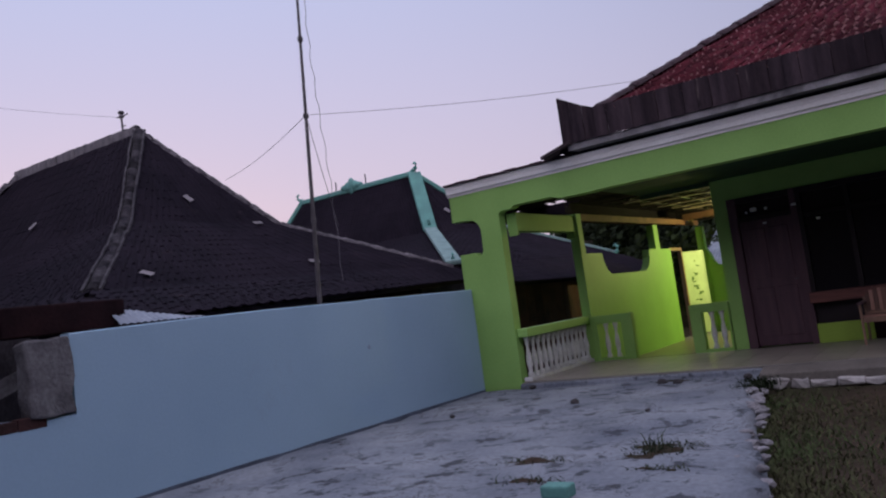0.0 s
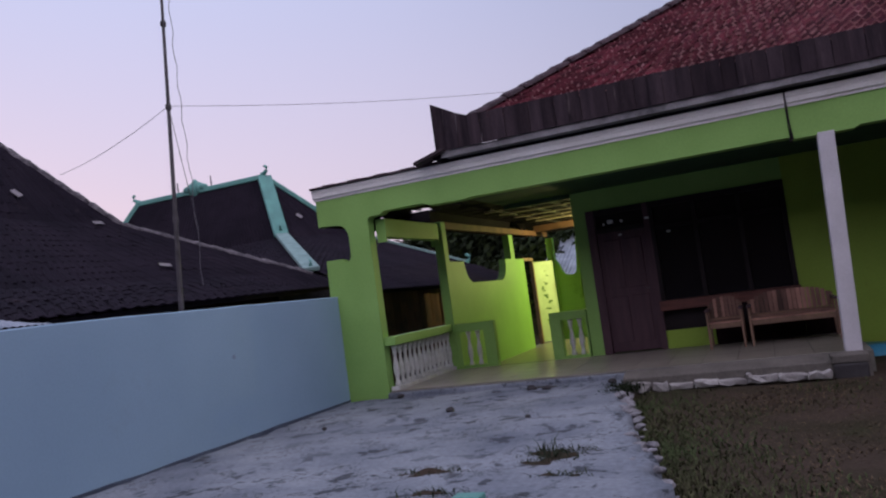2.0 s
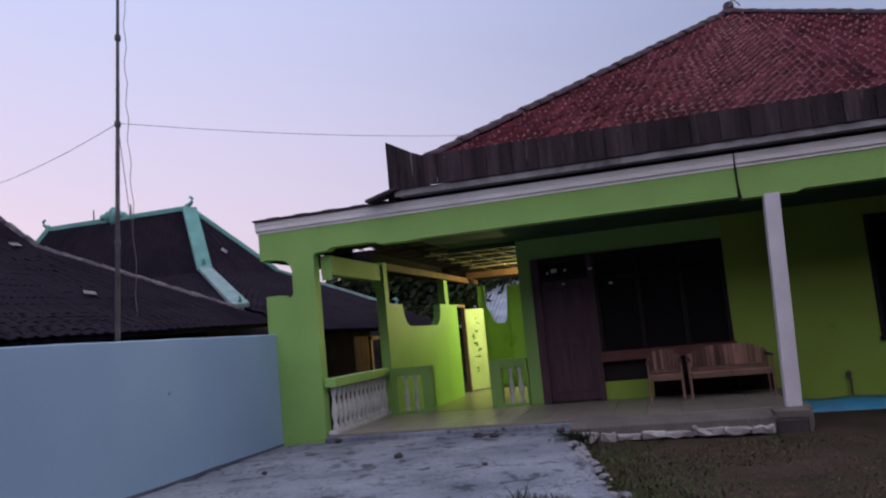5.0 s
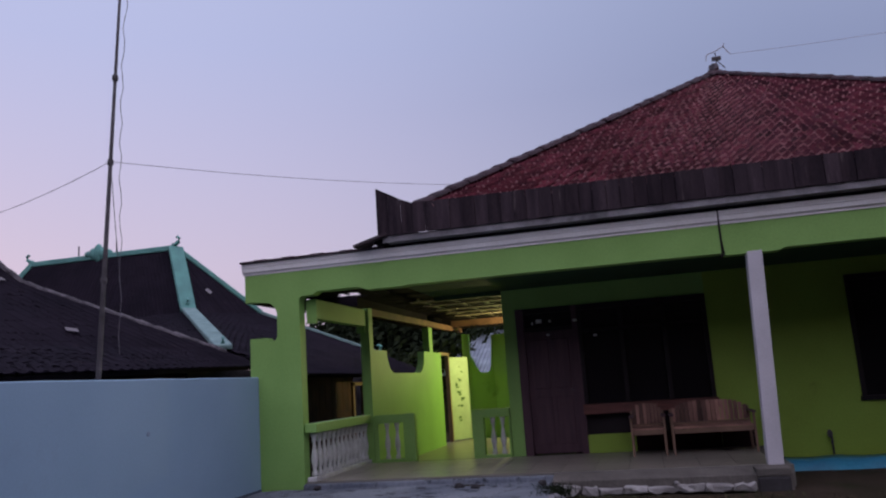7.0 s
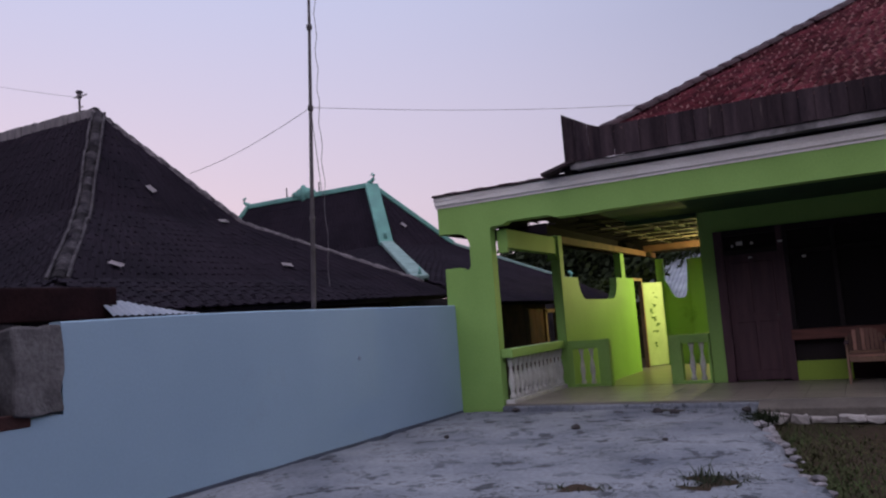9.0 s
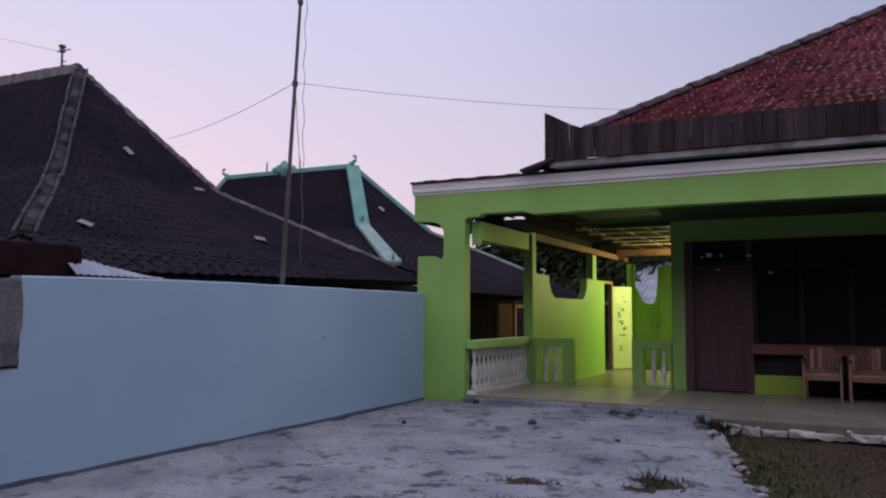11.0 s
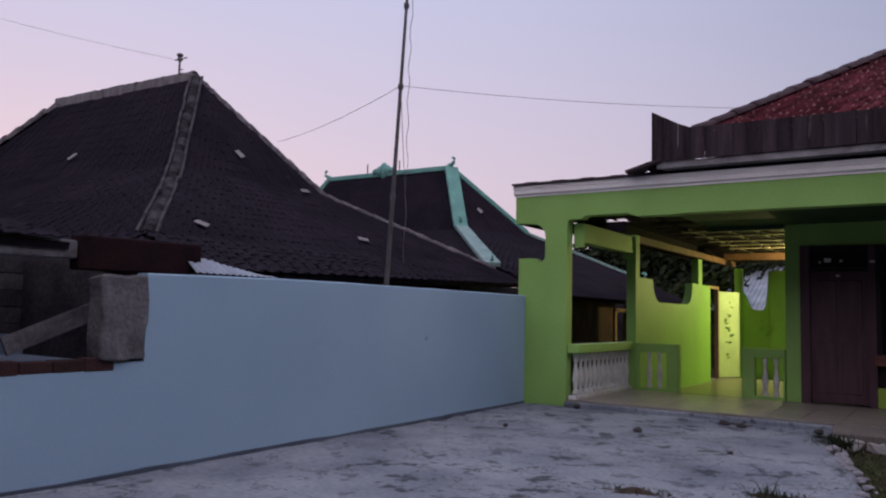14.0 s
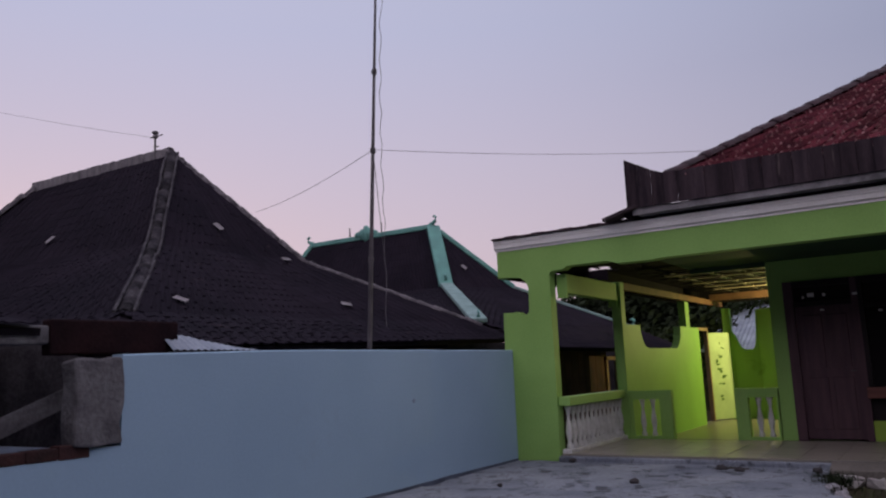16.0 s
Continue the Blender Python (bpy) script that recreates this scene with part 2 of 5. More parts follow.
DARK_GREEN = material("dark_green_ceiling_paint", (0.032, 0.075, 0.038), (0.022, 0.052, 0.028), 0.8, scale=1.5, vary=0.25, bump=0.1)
PALE_TEAL = material("chalky_pale_turquoise", (0.23, 0.34, 0.335), (0.15, 0.24, 0.235), 0.8, scale=4, vary=0.3, bump=0.2, stain=0.3, stain_color=(0.06, 0.09, 0.09))
PALE_WOOD = material("pale_sawn_wood", (0.28, 0.17, 0.12), (0.19, 0.115, 0.085), 0.7, scale=3, fine=30, vary=0.3, bump=0.2, per_piece=0.15)
DARK_BEAM = material("dark_red_brown_beam_and_shade", shine=0.04, color=(0.024, 0.012, 0.014), second=(0.014, 0.008, 0.010), rough=0.9, scale=4, vary=0.4, bump=0.4)
SLAT_WOOD = material("worn_bamboo_slats", (0.31, 0.165, 0.13), (0.15, 0.078, 0.064), 0.6, scale=5, fine=40, vary=0.4, bump=0.2, per_piece=0.6, stretch=(1, 1, 0.2))
OLD_WOOD = material("weathered_shed_boards", shine=0.04, color=(0.10, 0.09, 0.10), second=(0.05, 0.045, 0.052), rough=0.9, scale=3, fine=30, vary=0.5, bump=0.4, per_piece=0.4)
HOUSE_WOOD = material("dark_red_brown_house_boards", (0.085, 0.035, 0.028), (0.04, 0.02, 0.018), 0.8, scale=3, vary=0.4, bump=0.3, per_piece=0.3)
IRON = material("rusty_dark_pole", (0.10, 0.09, 0.10), (0.05, 0.045, 0.05), 0.6, metal=0.3, scale=5, vary=0.4)
CABLE = material("dull_grey_cable", (0.16, 0.15, 0.17), rough=0.7, vary=0.1, bump=0)
WIRE = material("grey_wire", (0.42, 0.39, 0.43), rough=0.6, vary=0.1, bump=0)
ZINC = material("pale_corrugated_zinc", (0.33, 0.37, 0.45), (0.2, 0.23, 0.29), 0.5, metal=0.2, scale=3, vary=0.25, bump=0.1)
BLUE_SHEET = material("blue_plastic_sheet", (0.05, 0.27, 0.42), (0.04, 0.2, 0.33), 0.45, scale=3, vary=0.25, bump=0.3)
DULL_BLUE = material("dark_blue_grey_foot_strip", (0.085, 0.105, 0.15), (0.05, 0.062, 0.09), 0.85, scale=3, vary=0.3)
LEDGE_BLUE = material("faded_blue_ledge_paint", (0.27, 0.34, 0.46), (0.19, 0.24, 0.34), 0.85, scale=3, vary=0.3)
PAPER = material("faded_paper", (0.6, 0.58, 0.62), rough=0.8, vary=0.1, bump=0)
DOOR_PALE = material("pale_green_white_door_paint", (0.46, 0.54, 0.37), (0.38, 0.45, 0.30), 0.6, scale=3, vary=0.15, bump=0.1)
INK = material("dark_green_markings", (0.09, 0.16, 0.05), rough=0.7, vary=0.2, bump=0)
SOIL = material("dry_brown_soil_and_thatch", shine=0.04, color=(0.064, 0.047, 0.038), second=(0.038, 0.034, 0.022), rough=0.95, scale=1.4, fine=30, vary=0.5, bump=0.6, stain=0.3,
                stain_color=(0.035, 0.05, 0.018), stain_scale=0.8)
GRASS = material("dull_grass_blades", shine=0.04, color=(0.060, 0.085, 0.036), second=(0.070, 0.068, 0.038), rough=0.8, scale=0.8, fine=6, vary=0.5, bump=0, per_island=0.4)
DRY_GRASS = material("straw_coloured_dry_grass", (0.125, 0.088, 0.06), (0.072, 0.06, 0.038), 0.9, scale=0.8, fine=6, vary=0.5, bump=0, per_island=0.4, shine=0.04)
WEED = material("dusty_weed_leaves", shine=0.04, color=(0.052, 0.062, 0.04), second=(0.032, 0.04, 0.026), rough=0.85, scale=3, vary=0.4, bump=0, per_island=0.4)
LEAF = material("dark_dusk_foliage", shine=0.04, color=(0.024, 0.032, 0.018), second=(0.014, 0.020, 0.012), rough=0.8, scale=1.5, vary=0.4, bump=0, per_island=0.4)
BARK = material("grey_brown_bark", (0.09, 0.07, 0.055), rough=0.95, scale=6, vary=0.4, bump=0.5)
STONE = material("grey_white_field_stone", (0.48, 0.46, 0.46), (0.28, 0.26, 0.26), 0.9, scale=5, vary=0.35, bump=0.5, per_piece=0.15)
DARK_STONE = material("dark_pebble", (0.06, 0.055, 0.06), rough=0.9, vary=0.3)

GLASS = bpy.data.materials.new("dark_window_glass")
GLASS.use_nodes = True
g = GLASS.node_tree.nodes["Principled BSDF"]
g.inputs["Base Color"].default_value = (0.012, 0.010, 0.013, 1)
g.inputs["Roughness"].default_value = 0.08
g.inputs["IOR"].default_value = 1.4

BULB = bpy.data.materials.new("lit_bulb_glass")
BULB.use_nodes = True
g = BULB.node_tree.nodes["Principled BSDF"]
g.inputs["Emission Color"].default_value = (1.0, 0.9, 0.65, 1)
g.inputs["Emission Strength"].default_value = 8.0


# ---- building helpers ----
def part(name, bm, mat, parent=None, label="", smooth=False):
    me = bpy.data.meshes.new(name)
    bm.normal_update()
    bm.to_mesh(me)
    bm.free()
    me.materials.append(mat)
    if smooth:
        for p in me.polygons:
            p.use_smooth = True
    ob = new(name, me)
    if parent:
        ob.parent = parent
    if label:
        tagged(ob, label)
    return ob


def thing(name, label, category, group="", kind="", at=(0, 0, 0)):
    ob = new(name)
    ob.location = at
    return tagged(ob, label, category, group, kind)


def box(bm, x0, x1, y0, y1, z0, z1, m=None, bevel=0.0):
    r = bmesh.ops.create_cube(bm, size=1.0)
    vs = r["verts"]
    t = Matrix.Translation(((x0 + x1) / 2, (y0 + y1) / 2, (z0 + z1) / 2)) @ Matrix.Diagonal((x1 - x0, y1 - y0, z1 - z0, 1))
    bmesh.ops.transform(bm, matrix=(m @ t if m else t), verts=vs)
    if bevel:
        es = {e for v in vs for e in v.link_edges}
        bmesh.ops.bevel(bm, geom=list(es), offset=bevel, segments=2, affect="EDGES", profile=0.5)
    return bm


def boxed(*a, **k):
    return box(bmesh.new(), *a, **k)


def bar(bm, a, b, w, h, up=(0, 0, 1), bevel=0.0):
    """A square bar from a to b."""
    a, b = Vector(a), Vector(b)
    d = (b - a)
    y = d.normalized()
    x = y.cross(Vector(up)).normalized() if abs(y.dot(Vector(up))) < 0.99 else Vector((1, 0, 0))
    z = x.cross(y)
    m = Matrix((x, y, z)).transposed().to_4x4()
    m.translation = (a + b) / 2
    return box(bm, -w / 2, w / 2, -d.length / 2, d.length / 2, -h / 2, h / 2, m, bevel)


def plate(outline, y0, y1, axis="y"):
    """An outline of (u, z) points, given a thickness along y (or x)."""
    bm = bmesh.new()
    put = (lambda u, z, d: (u, d, z)) if axis == "y" else (lambda u, z, d: (d, u, z))
    a = [bm.verts.new(put(u, z, y0)) for u, z in outline]
    b = [bm.verts.new(put(u, z, y1)) for u, z in outline]
    n = len(a)
    bm.faces.new(a)
    bm.faces.new(b[::-1])
    for i in range(n):
        bm.faces.new((a[i], b[i], b[(i + 1) % n], a[(i + 1) % n]))
    bmesh.ops.recalc_face_normals(bm, faces=bm.faces)
    bmesh.ops.triangulate(bm, faces=[f for f in bm.faces if len(f.verts) > 4])
    return bm


def arc(cx, cz, r, a0, a1, n=6):
    return [(cx + r * math.cos(radians(a0 + (a1 - a0) * i / n)), cz + r * math.sin(radians(a0 + (a1 - a0) * i / n))) for i in range(n + 1)]


def lathe(profile, seg=10, m=None, bm=None):
    bm = bm or bmesh.new()
    rings = []
    for r, z in profile:
        rings.append([bm.verts.new((m or Matrix()) @ Vector((r * math.cos(math.tau * i / seg), r * math.sin(math.tau * i / seg), z))) for i in range(seg)])
    for p, q in zip(rings, rings[1:]):
        for i in range(seg):
            bm.faces.new((p[i], p[(i + 1) % seg], q[(i + 1) % seg], q[i]))
    bm.faces.new(rings[0][::-1])
    bm.faces.new(rings[-1])
    return bm


def tube(points, radius, seg=6, bm=None):
    """A round bar along a line of points; radius may be a number or one for each point."""
    bm = bm or bmesh.new()
    pts = [Vector(p) for p in points]
    rad = radius if isinstance(radius, (list, tuple)) else [radius] * len(pts)
    rings = []
    for i, p in enumerate(pts):
        d = (pts[min(i + 1, len(pts) - 1)] - pts[max(i - 1, 0)]).normalized()
        x = d.cross(Vector((0, 0, 1)))
        x = x.normalized() if x.length > 0.05 else Vector((1, 0, 0))
        y = d.cross(x)
        rings.append([bm.verts.new(p + rad[i] * (math.cos(math.tau * k / seg) * x + math.sin(math.tau * k / seg) * y)) for k in range(seg)])
    for a, b in zip(rings, rings[1:]):
        for k in range(seg):
            bm.faces.new((a[k], a[(k + 1) % seg], b[(k + 1) % seg], b[k]))
    bm.faces.new(rings[0][::-1])
    bm.faces.new(rings[-1])
    return bm


def sag(a, b, drop, n=14):
    a, b = Vector(a), Vector(b)
    return [a.lerp(b, i / n) - Vector((0, 0, drop * 4 * (i / n) * (1 - i / n))) for i in range(n + 1)]


# roof tiles: a shallow S in cross-section with a lip at the lower edge
TW, TL = 0.22, 0.25


def tile_rows(patch, width=TW, length=TL, lift=0.02, tilt=-5.0, loose=1.0):
    """Frames (matrices) of tiles over a four-cornered roof face: lower left, lower right, upper right, upper left."""
    p00, p10, p11, p01 = (Vector(p) for p in patch)
    run = ((p01 - p00).length + (p11 - p10).length) / 2
    rows = max(1, round(run / length))
    for j in range(rows):
        v = j / rows
        lo, hi = p00.lerp(p01, v), p10.lerp(p11, v)
        lo2, hi2 = p00.lerp(p01, (j + 1) / rows), p10.lerp(p11, (j + 1) / rows)
        count = max(1, round((hi - lo).length / width))
        for i in range(count):
            u = (i + 0.5 + (0.25 if j % 2 else -0.25)) / count
            if u < 0.5 * width / max((hi - lo).length, 0.01) or u > 1 - 0.3 * width / max((hi - lo).length, 0.01):
                continue
            a, b = lo.lerp(hi, u), lo2.lerp(hi2, u)
            up = (b - a).normalized()
            x = (hi - lo).normalized()
            nrm = x.cross(up).normalized()
            x = up.cross(nrm)
            m = Matrix((x, up, nrm)).transposed().to_4x4()
            m.translation = a + nrm * (lift + loose * random.uniform(-0.006, 0.008))
            yield m @ pose(0, 0, 0, tilt + loose * random.uniform(-1.5, 1.5), loose * random.uniform(-1.5, 1.5), loose * random.uniform(-2.0, 2.0)), j


TILE_X = (-0.53, -0.36, -0.19, -0.02, 0.14, 0.31, 0.44, 0.53)
TILE_Z = (0.012, -0.012, 0.0, 0.016, -0.012, 0.0, 0.028, 0.012)


def tile_shape(width=TW, length=TL, relief=1.0):
    verts, faces = [], []
    n = len(TILE_X)
    for y, dz in ((-0.06, 0.0), (length * 1.12, 0.0), (-0.06, -0.024 * relief)):
        verts += [(x * width * 1.03, y, z * relief + dz) for x, z in zip(TILE_X, TILE_Z)]
    for i in range(n - 1):
        faces.append((i, i + 1, n + i + 1, n + i))
        faces.append((2 * n + i, 2 * n + i + 1, i + 1, i))
    return verts, faces


def tile_sheet(name, frames, mat, parent, label="", lip=None, relief=1.0):
    """All the tiles of the given frames joined."""
    v0, f0 = tile_shape(relief=relief)
    verts, faces = [], []
    for m in frames:
        k = len(verts)
        verts += [tuple(m @ Vector(v)) for v in v0]
        faces += [tuple(k + i for i in f) for f in f0]
    me = bpy.data.meshes.new(name)
    me.from_pydata(verts, [], faces)
    me.materials.append(mat)
    if lip:
        me.materials.append(lip)
        me.polygons.foreach_set("material_index", [i % 2 for i in range(len(faces))])
    ob = new(name, me)
    ob.parent = parent
    return tagged(ob, label, kind="stuff")


def deck(name, patches, mat, parent, thick=0.05):
    """The closed under-sheet of a roof."""
    bm = bmesh.new()
    n = 8
    for patch in patches:
        p00, p10, p11, p01 = (Vector(p) - Vector((0, 0, 0.035)) for p in patch)
        grid = [[bm.verts.new(p00.lerp(p10, i / n).lerp(p01.lerp(p11, i / n), j / n)) for i in range(n + 1)] for j in range(n + 1)]
        for lo, hi in zip(grid, grid[1:]):
            for i in range(n):
                bm.faces.new((lo[i], lo[i + 1], hi[i + 1], hi[i]))
    bmesh.ops.remove_doubles(bm, verts=bm.verts, dist=0.002)
    bmesh.ops.dissolve_degenerate(bm, edges=bm.edges, dist=0.002)
    bmesh.ops.recalc_face_normals(bm, faces=bm.faces)
    bmesh.ops.solidify(bm, geom=bm.faces, thickness=thick)
    return part(name, bm, mat, parent)


def ridge(points, radius, step, parent, mat, name="ridge_cap", sides=7, rise=0.9):
    """A row of half-round caps, each overlapping the next."""
    pts = [Vector(p) for p in points]
    for a, b in zip(pts, pts[1:]):
        n = max(1, round((b - a).length / step))
        for i in range(n):
            p, q = a.lerp(b, i / n), a.lerp(b, (i + 1.12) / n)
            d = (q - p).normalized()
            x = d.cross(Vector((0, 0, 1))).normalized()
            z = x.cross(d)
            bm = bmesh.new()
            jig = random.uniform(-0.16, 0.16) * radius
            rings = []
            for c, r in ((p, radius * random.uniform(0.92, 1.02)), (p.lerp(q, 0.14), radius * random.uniform(1.02, 1.2)), (q, radius * random.uniform(0.8, 0.92))):
                rings.append([bm.verts.new(c + x * (jig + r * math.cos(math.pi * k / (sides - 1))) + z * (r * math.sin(math.pi * k / (sides - 1)) * rise - 0.03)) for k in range(sides)])
            for s, t in zip(rings, rings[1:]):
                for k in range(sides - 1):
                    bm.faces.new((s[k], s[k + 1], t[k + 1], t[k]))
            bm.faces.new(rings[0][::-1])
            bm.faces.new(rings[-1])
            part(name, bm, mat, parent, smooth=False)


# ---- ground, yard and boundary wall ----
GZ = -0.16
bm = bmesh.new()
bmesh.ops.create_grid(bm, x_segments=60, y_segments=60, size=1.0)
for v in bm.verts:
    x, y = v.co.x, v.co.y
    v.co.x, v.co.y = 5 + math.copysign(abs(x) ** 3.2, x) * 900, -2 + math.copysign(abs(y) ** 3.2, y) * 900
    near = max(0.0, 1 - (Vector((v.co.x - 6, v.co.y + 4, 0)).length) / 25)
    v.co.z = GZ + 0.03 * near * noise.noise(v.co * 0.8)
tagged(part("ground", bm, SOIL, label="bare brown soil with thin dry grass"), category="ground", kind="structure")

# unseen walls added behind and beside the yard, to cut low skylight
tagged(part("wall_south", boxed(-30, 34, -16.4, -16.0, -0.4, 7.6), SOIL, label="added unseen wall that blocks low southern skylight"), category="wall", kind="structure")
tagged(part("wall_east", boxed(14.0, 14.4, -16.0, 10.0, -0.4, 5.6), SOIL, label="added unseen wall that blocks low eastern skylight"), category="wall", kind="structure")

# the concrete yard: a worn slab with a broken edge towards the grass
EDGE = ((3.95, 0.1), (3.95, -0.55), (4.12, -1.5), (4.45, -2.85), (4.62, -3.55), (4.93, -4.75), (5.35, -7.0), (5.9, -9.8), (6.8, -14.0))


def edge_x(y):
    for (xa, ya), (xb, yb) in zip(EDGE, EDGE[1:]):
        if yb <= y <= ya:
            return xa + (xb - xa) * (ya - y) / (ya - yb)
    return EDGE[-1][0]


bm = bmesh.new()
rows, cols = 170, 60
grid = []
for j in range(rows + 1):
    y = -0.03 - 13.9 * j / rows
    xr = edge_x(y) + 0.10 * noise.noise(Vector((y * 3.1, 0, 4))) + 0.05 * noise.noise(Vector((y * 11, 0, 7)))
    line = []
    for i in range(cols + 1):
        u = i / cols
        x = -0.1 + (xr + 0.1) * u
        q = Vector((x * 1.3, y * 1.3, 0))
        z = 0.012 * noise.noise(q) + 0.006 * noise.noise(q * 5)
        z -= 0.02 * max(0.0, 1 - abs(x - 0.2) / 1.2)
        pit = noise.noise(Vector((x * 0.9 + 7, y * 1.7, 3)))
        z -= 0.022 * max(0.0, min(1.0, (pit - 0.33) * 9))
        if u > 0.93:
            z -= 0.05 * (u - 0.93) / 0.07 * (0.5 + noise.noise(Vector((x * 6, y * 6, 1))))
        line.append(bm.verts.new((x, y, z)))
    line.append(bm.verts.new((xr + 0.02, y, GZ - 0.06)))
    grid.append(line)
for a, b in zip(grid, grid[1:]):
    for i in range(len(a) - 1):
        bm.faces.new((a[i], b[i], b[i + 1], a[i + 1]))
tagged(part("pavement", bm, CONCRETE, label="cracked and stained grey concrete yard slab", smooth=True), category="concrete yard", kind="structure")

# rubble along the broken edge
for k in range(110):
    y = -0.5 - 8.5 * (k / 110) + random.uniform(-0.06, 0.06)
    r = random.uniform(0.015, 0.075)
    bm = bmesh.new()
    bmesh.ops.create_icosphere(bm, subdivisions=2, radius=r)
    for v in bm.verts:
        v.co *= 1 + 0.75 * noise.noise(v.co * 16 + Vector((k * 3.1, 0, 0)))
        v.co.z *= 0.55
    ob = part("stone", bm, RUBBLE)
    ob.location = (edge_x(y) + random.uniform(-0.10, 0.10), y, -0.035 - random.uniform(0, 0.06))
    tagged(ob, "broken lump of pale concrete at the slab's edge", "stone", "rubble along the slab")
for x, y, r in ((2.32, -1.6, 0.05), (1.1, -2.2, 0.03), (3.4, -2.3, 0.03), (2.9, -0.45, 0.06), (3.1, -0.5, 0.05), (1.0, -0.12, 0.05), (3.85, -0.35, 0.05)):
    bm = bmesh.new()
    bmesh.ops.create_icosphere(bm, subdivisions=2, radius=r)
    for v in bm.verts:
        v.co *= 1 + 0.4 * noise.noise(v.co * 18 + Vector((x, y, 0)))
        v.co.z *= 0.65
    ob = part("stone", bm, DARK_STONE)
    ob.location = (x, y, r * 0.4)
    tagged(ob, "small dark stone lying on the concrete", "stone", "loose stones")
tagged(part("brick", boxed(3.80, 3.98, -5.2, -5.08, 0.0, 0.075, bevel=0.012), TEAL), "chipped dull turquoise painted brick on the concrete", "brick")

# boundary wall, bending slightly, cut down towards the shed
WALL = ((0.17, 0.0), (0.205, -2.2), (0.20, -5.96), (0.12, -8.6), (-0.1, -14.0))


def wall_x(y):
    for (xa, ya), (xb, yb) in zip(WALL, WALL[1:]):
        if yb <= y <= ya:
            return xa + (xb - xa) * (ya - y) / (ya - yb)
    return WALL[-1][0]


bm = bmesh.new()
stations = [-0.01] + [-0.35 * i for i in range(1, 7)] + [-2.2] + [-2.2 - 0.41 * i for i in range(1, 10)] + [-5.96]


def wall_strip(bm, ys, top, thick=0.13):
    rings = []
    for y in ys:
        x = wall_x(y)
        rings.append([bm.verts.new(p) for p in ((x, y, -0.2), (x, y, top(y) - 0.012), (x - 0.012, y, top(y)), (x - thick, y, top(y)), (x - thick, y, -0.2))])
    for a, b in zip(rings, rings[1:]):
        for i in range(5):
            bm.faces.new((a[i], a[(i + 1) % 5], b[(i + 1) % 5], b[i]))
    bm.faces.new(rings[0])
    bm.faces.new(rings[-1][::-1])
    bmesh.ops.recalc_face_normals(bm, faces=bm.faces)


wall_strip(bm, stations + [-5.9605, -6.19, -6.191, -6.8, -7.3, -7.9, -8.6, -10, -12, -14],
           lambda y: (1.44 - 0.03 * max(0.0, (-y - 4.4) / 1.6) + 0.006 * noise.noise(Vector((0, y * 2, 0)))) if y > -5.9603 else (0.775 if y > -6.1905 else 0.73) + 0.012 * noise.noise(Vector((3, y * 4, 0))))
wall_boundary = tagged(part("wall_boundary", bm, BLUE_WALL, label="plastered boundary wall painted pale blue"), category="wall", kind="structure")
# thin darker line at its foot
bm = bmesh.new()
wall_strip(bm, stations + [-6.5, -7.0, -7.5, -8.0, -8.6, -9.3, -10.5], lambda y: 0.018 + 0.02 * noise.noise(Vector((5, y * 3, 0))), 0.13)
for v in bm.verts:
    v.co.x += 0.006
part("plinth", bm, DULL_BLUE, wall_boundary, "darker strip along the foot of the wall")
# raw concrete post left standing where the wall was cut, and bricks laid bare along the cut
bm = boxed(0.04, 0.235, -6.32, -5.97, 0.78, 1.375, bevel=0.02)
bmesh.ops.subdivide_edges(bm, edges=[e for e in bm.edges if e.calc_length() > 0.2], cuts=3, use_grid_fill=True)
for v in bm.verts:
    v.co += 0.03 * noise.noise_vector(v.co * 7)
part("broken_post", bm, RAW_CONCRETE, wall_boundary, "stump of rough broken concrete post")
for k in range(24):
    y = -6.298 - 0.215 * k
    x = wall_x(y)
    b = boxed(x - 0.11, x + 0.006, y - 0.1065, y + 0.1065, 0.722 + random.uniform(-0.01, 0.006), 0.80 + random.uniform(-0.012, 0.015), bevel=0.008)
    part("brick", b, RED_BRICK, wall_boundary)
# weathered mark on the wall
part("stain", plate(arc(-2.41, 0.89, 0.024, 0, 330, 9), 0.2, 0.2085, "x"), LEDGE_BLUE, wall_boundary)

# ---- the green house: veranda front ----
house = thing("house", "lime green single-storey house with red tiled hip roof and white fascia", "house")
# pier with the scooped bite on its outer side, the front beam
bite = [(0.0, 2.80), (0.0, 2.43)] + [(0.10, 2.435), (0.22, 2.425)] + arc(0.27, 2.23, 0.19, 80, 0, 6) + [(0.458, 2.05)] + arc(0.375, 1.975, 0.082, 0, -150, 7) + [(0.285, 1.945), (0.06, 1.945)]
outline = bite + [(0.04, -0.12), (0.78, -0.12), (0.78, 2.36)] + arc(0.84, 2.40, 0.06, 180, 90, 4) + [(0.98, 2.462), (1.04, 2.50), (1.1, 2.503), (1.1, 2.80)]
part("pier", plate(outline, 0.0, 0.17), GREEN, house, "wide green pier with a scooped opening")
part("beam", plate([(1.1, 2.80), (1.1, 2.503), (1.62, 2.505), (1.72, 2.462), (2.2, 2.458), (2.3, 2.47), (6.105, 2.462), (6.105, 2.80)], 0.0, 0.20), GREEN, house)
bm = plate([(6.125, 2.80), (6.125, 2.435), (6.74, 2.435), (6.80, 2.465), (11.5, 2.465), (11.5, 2.80)], 0.004, 0.20)
part("beam", bm, GREEN, house)
part("joint", boxed(6.10, 6.13, 0.03, 0.16, 2.42, 2.94), FRAME_WOOD, house, "dark gap between the two lengths of beam")
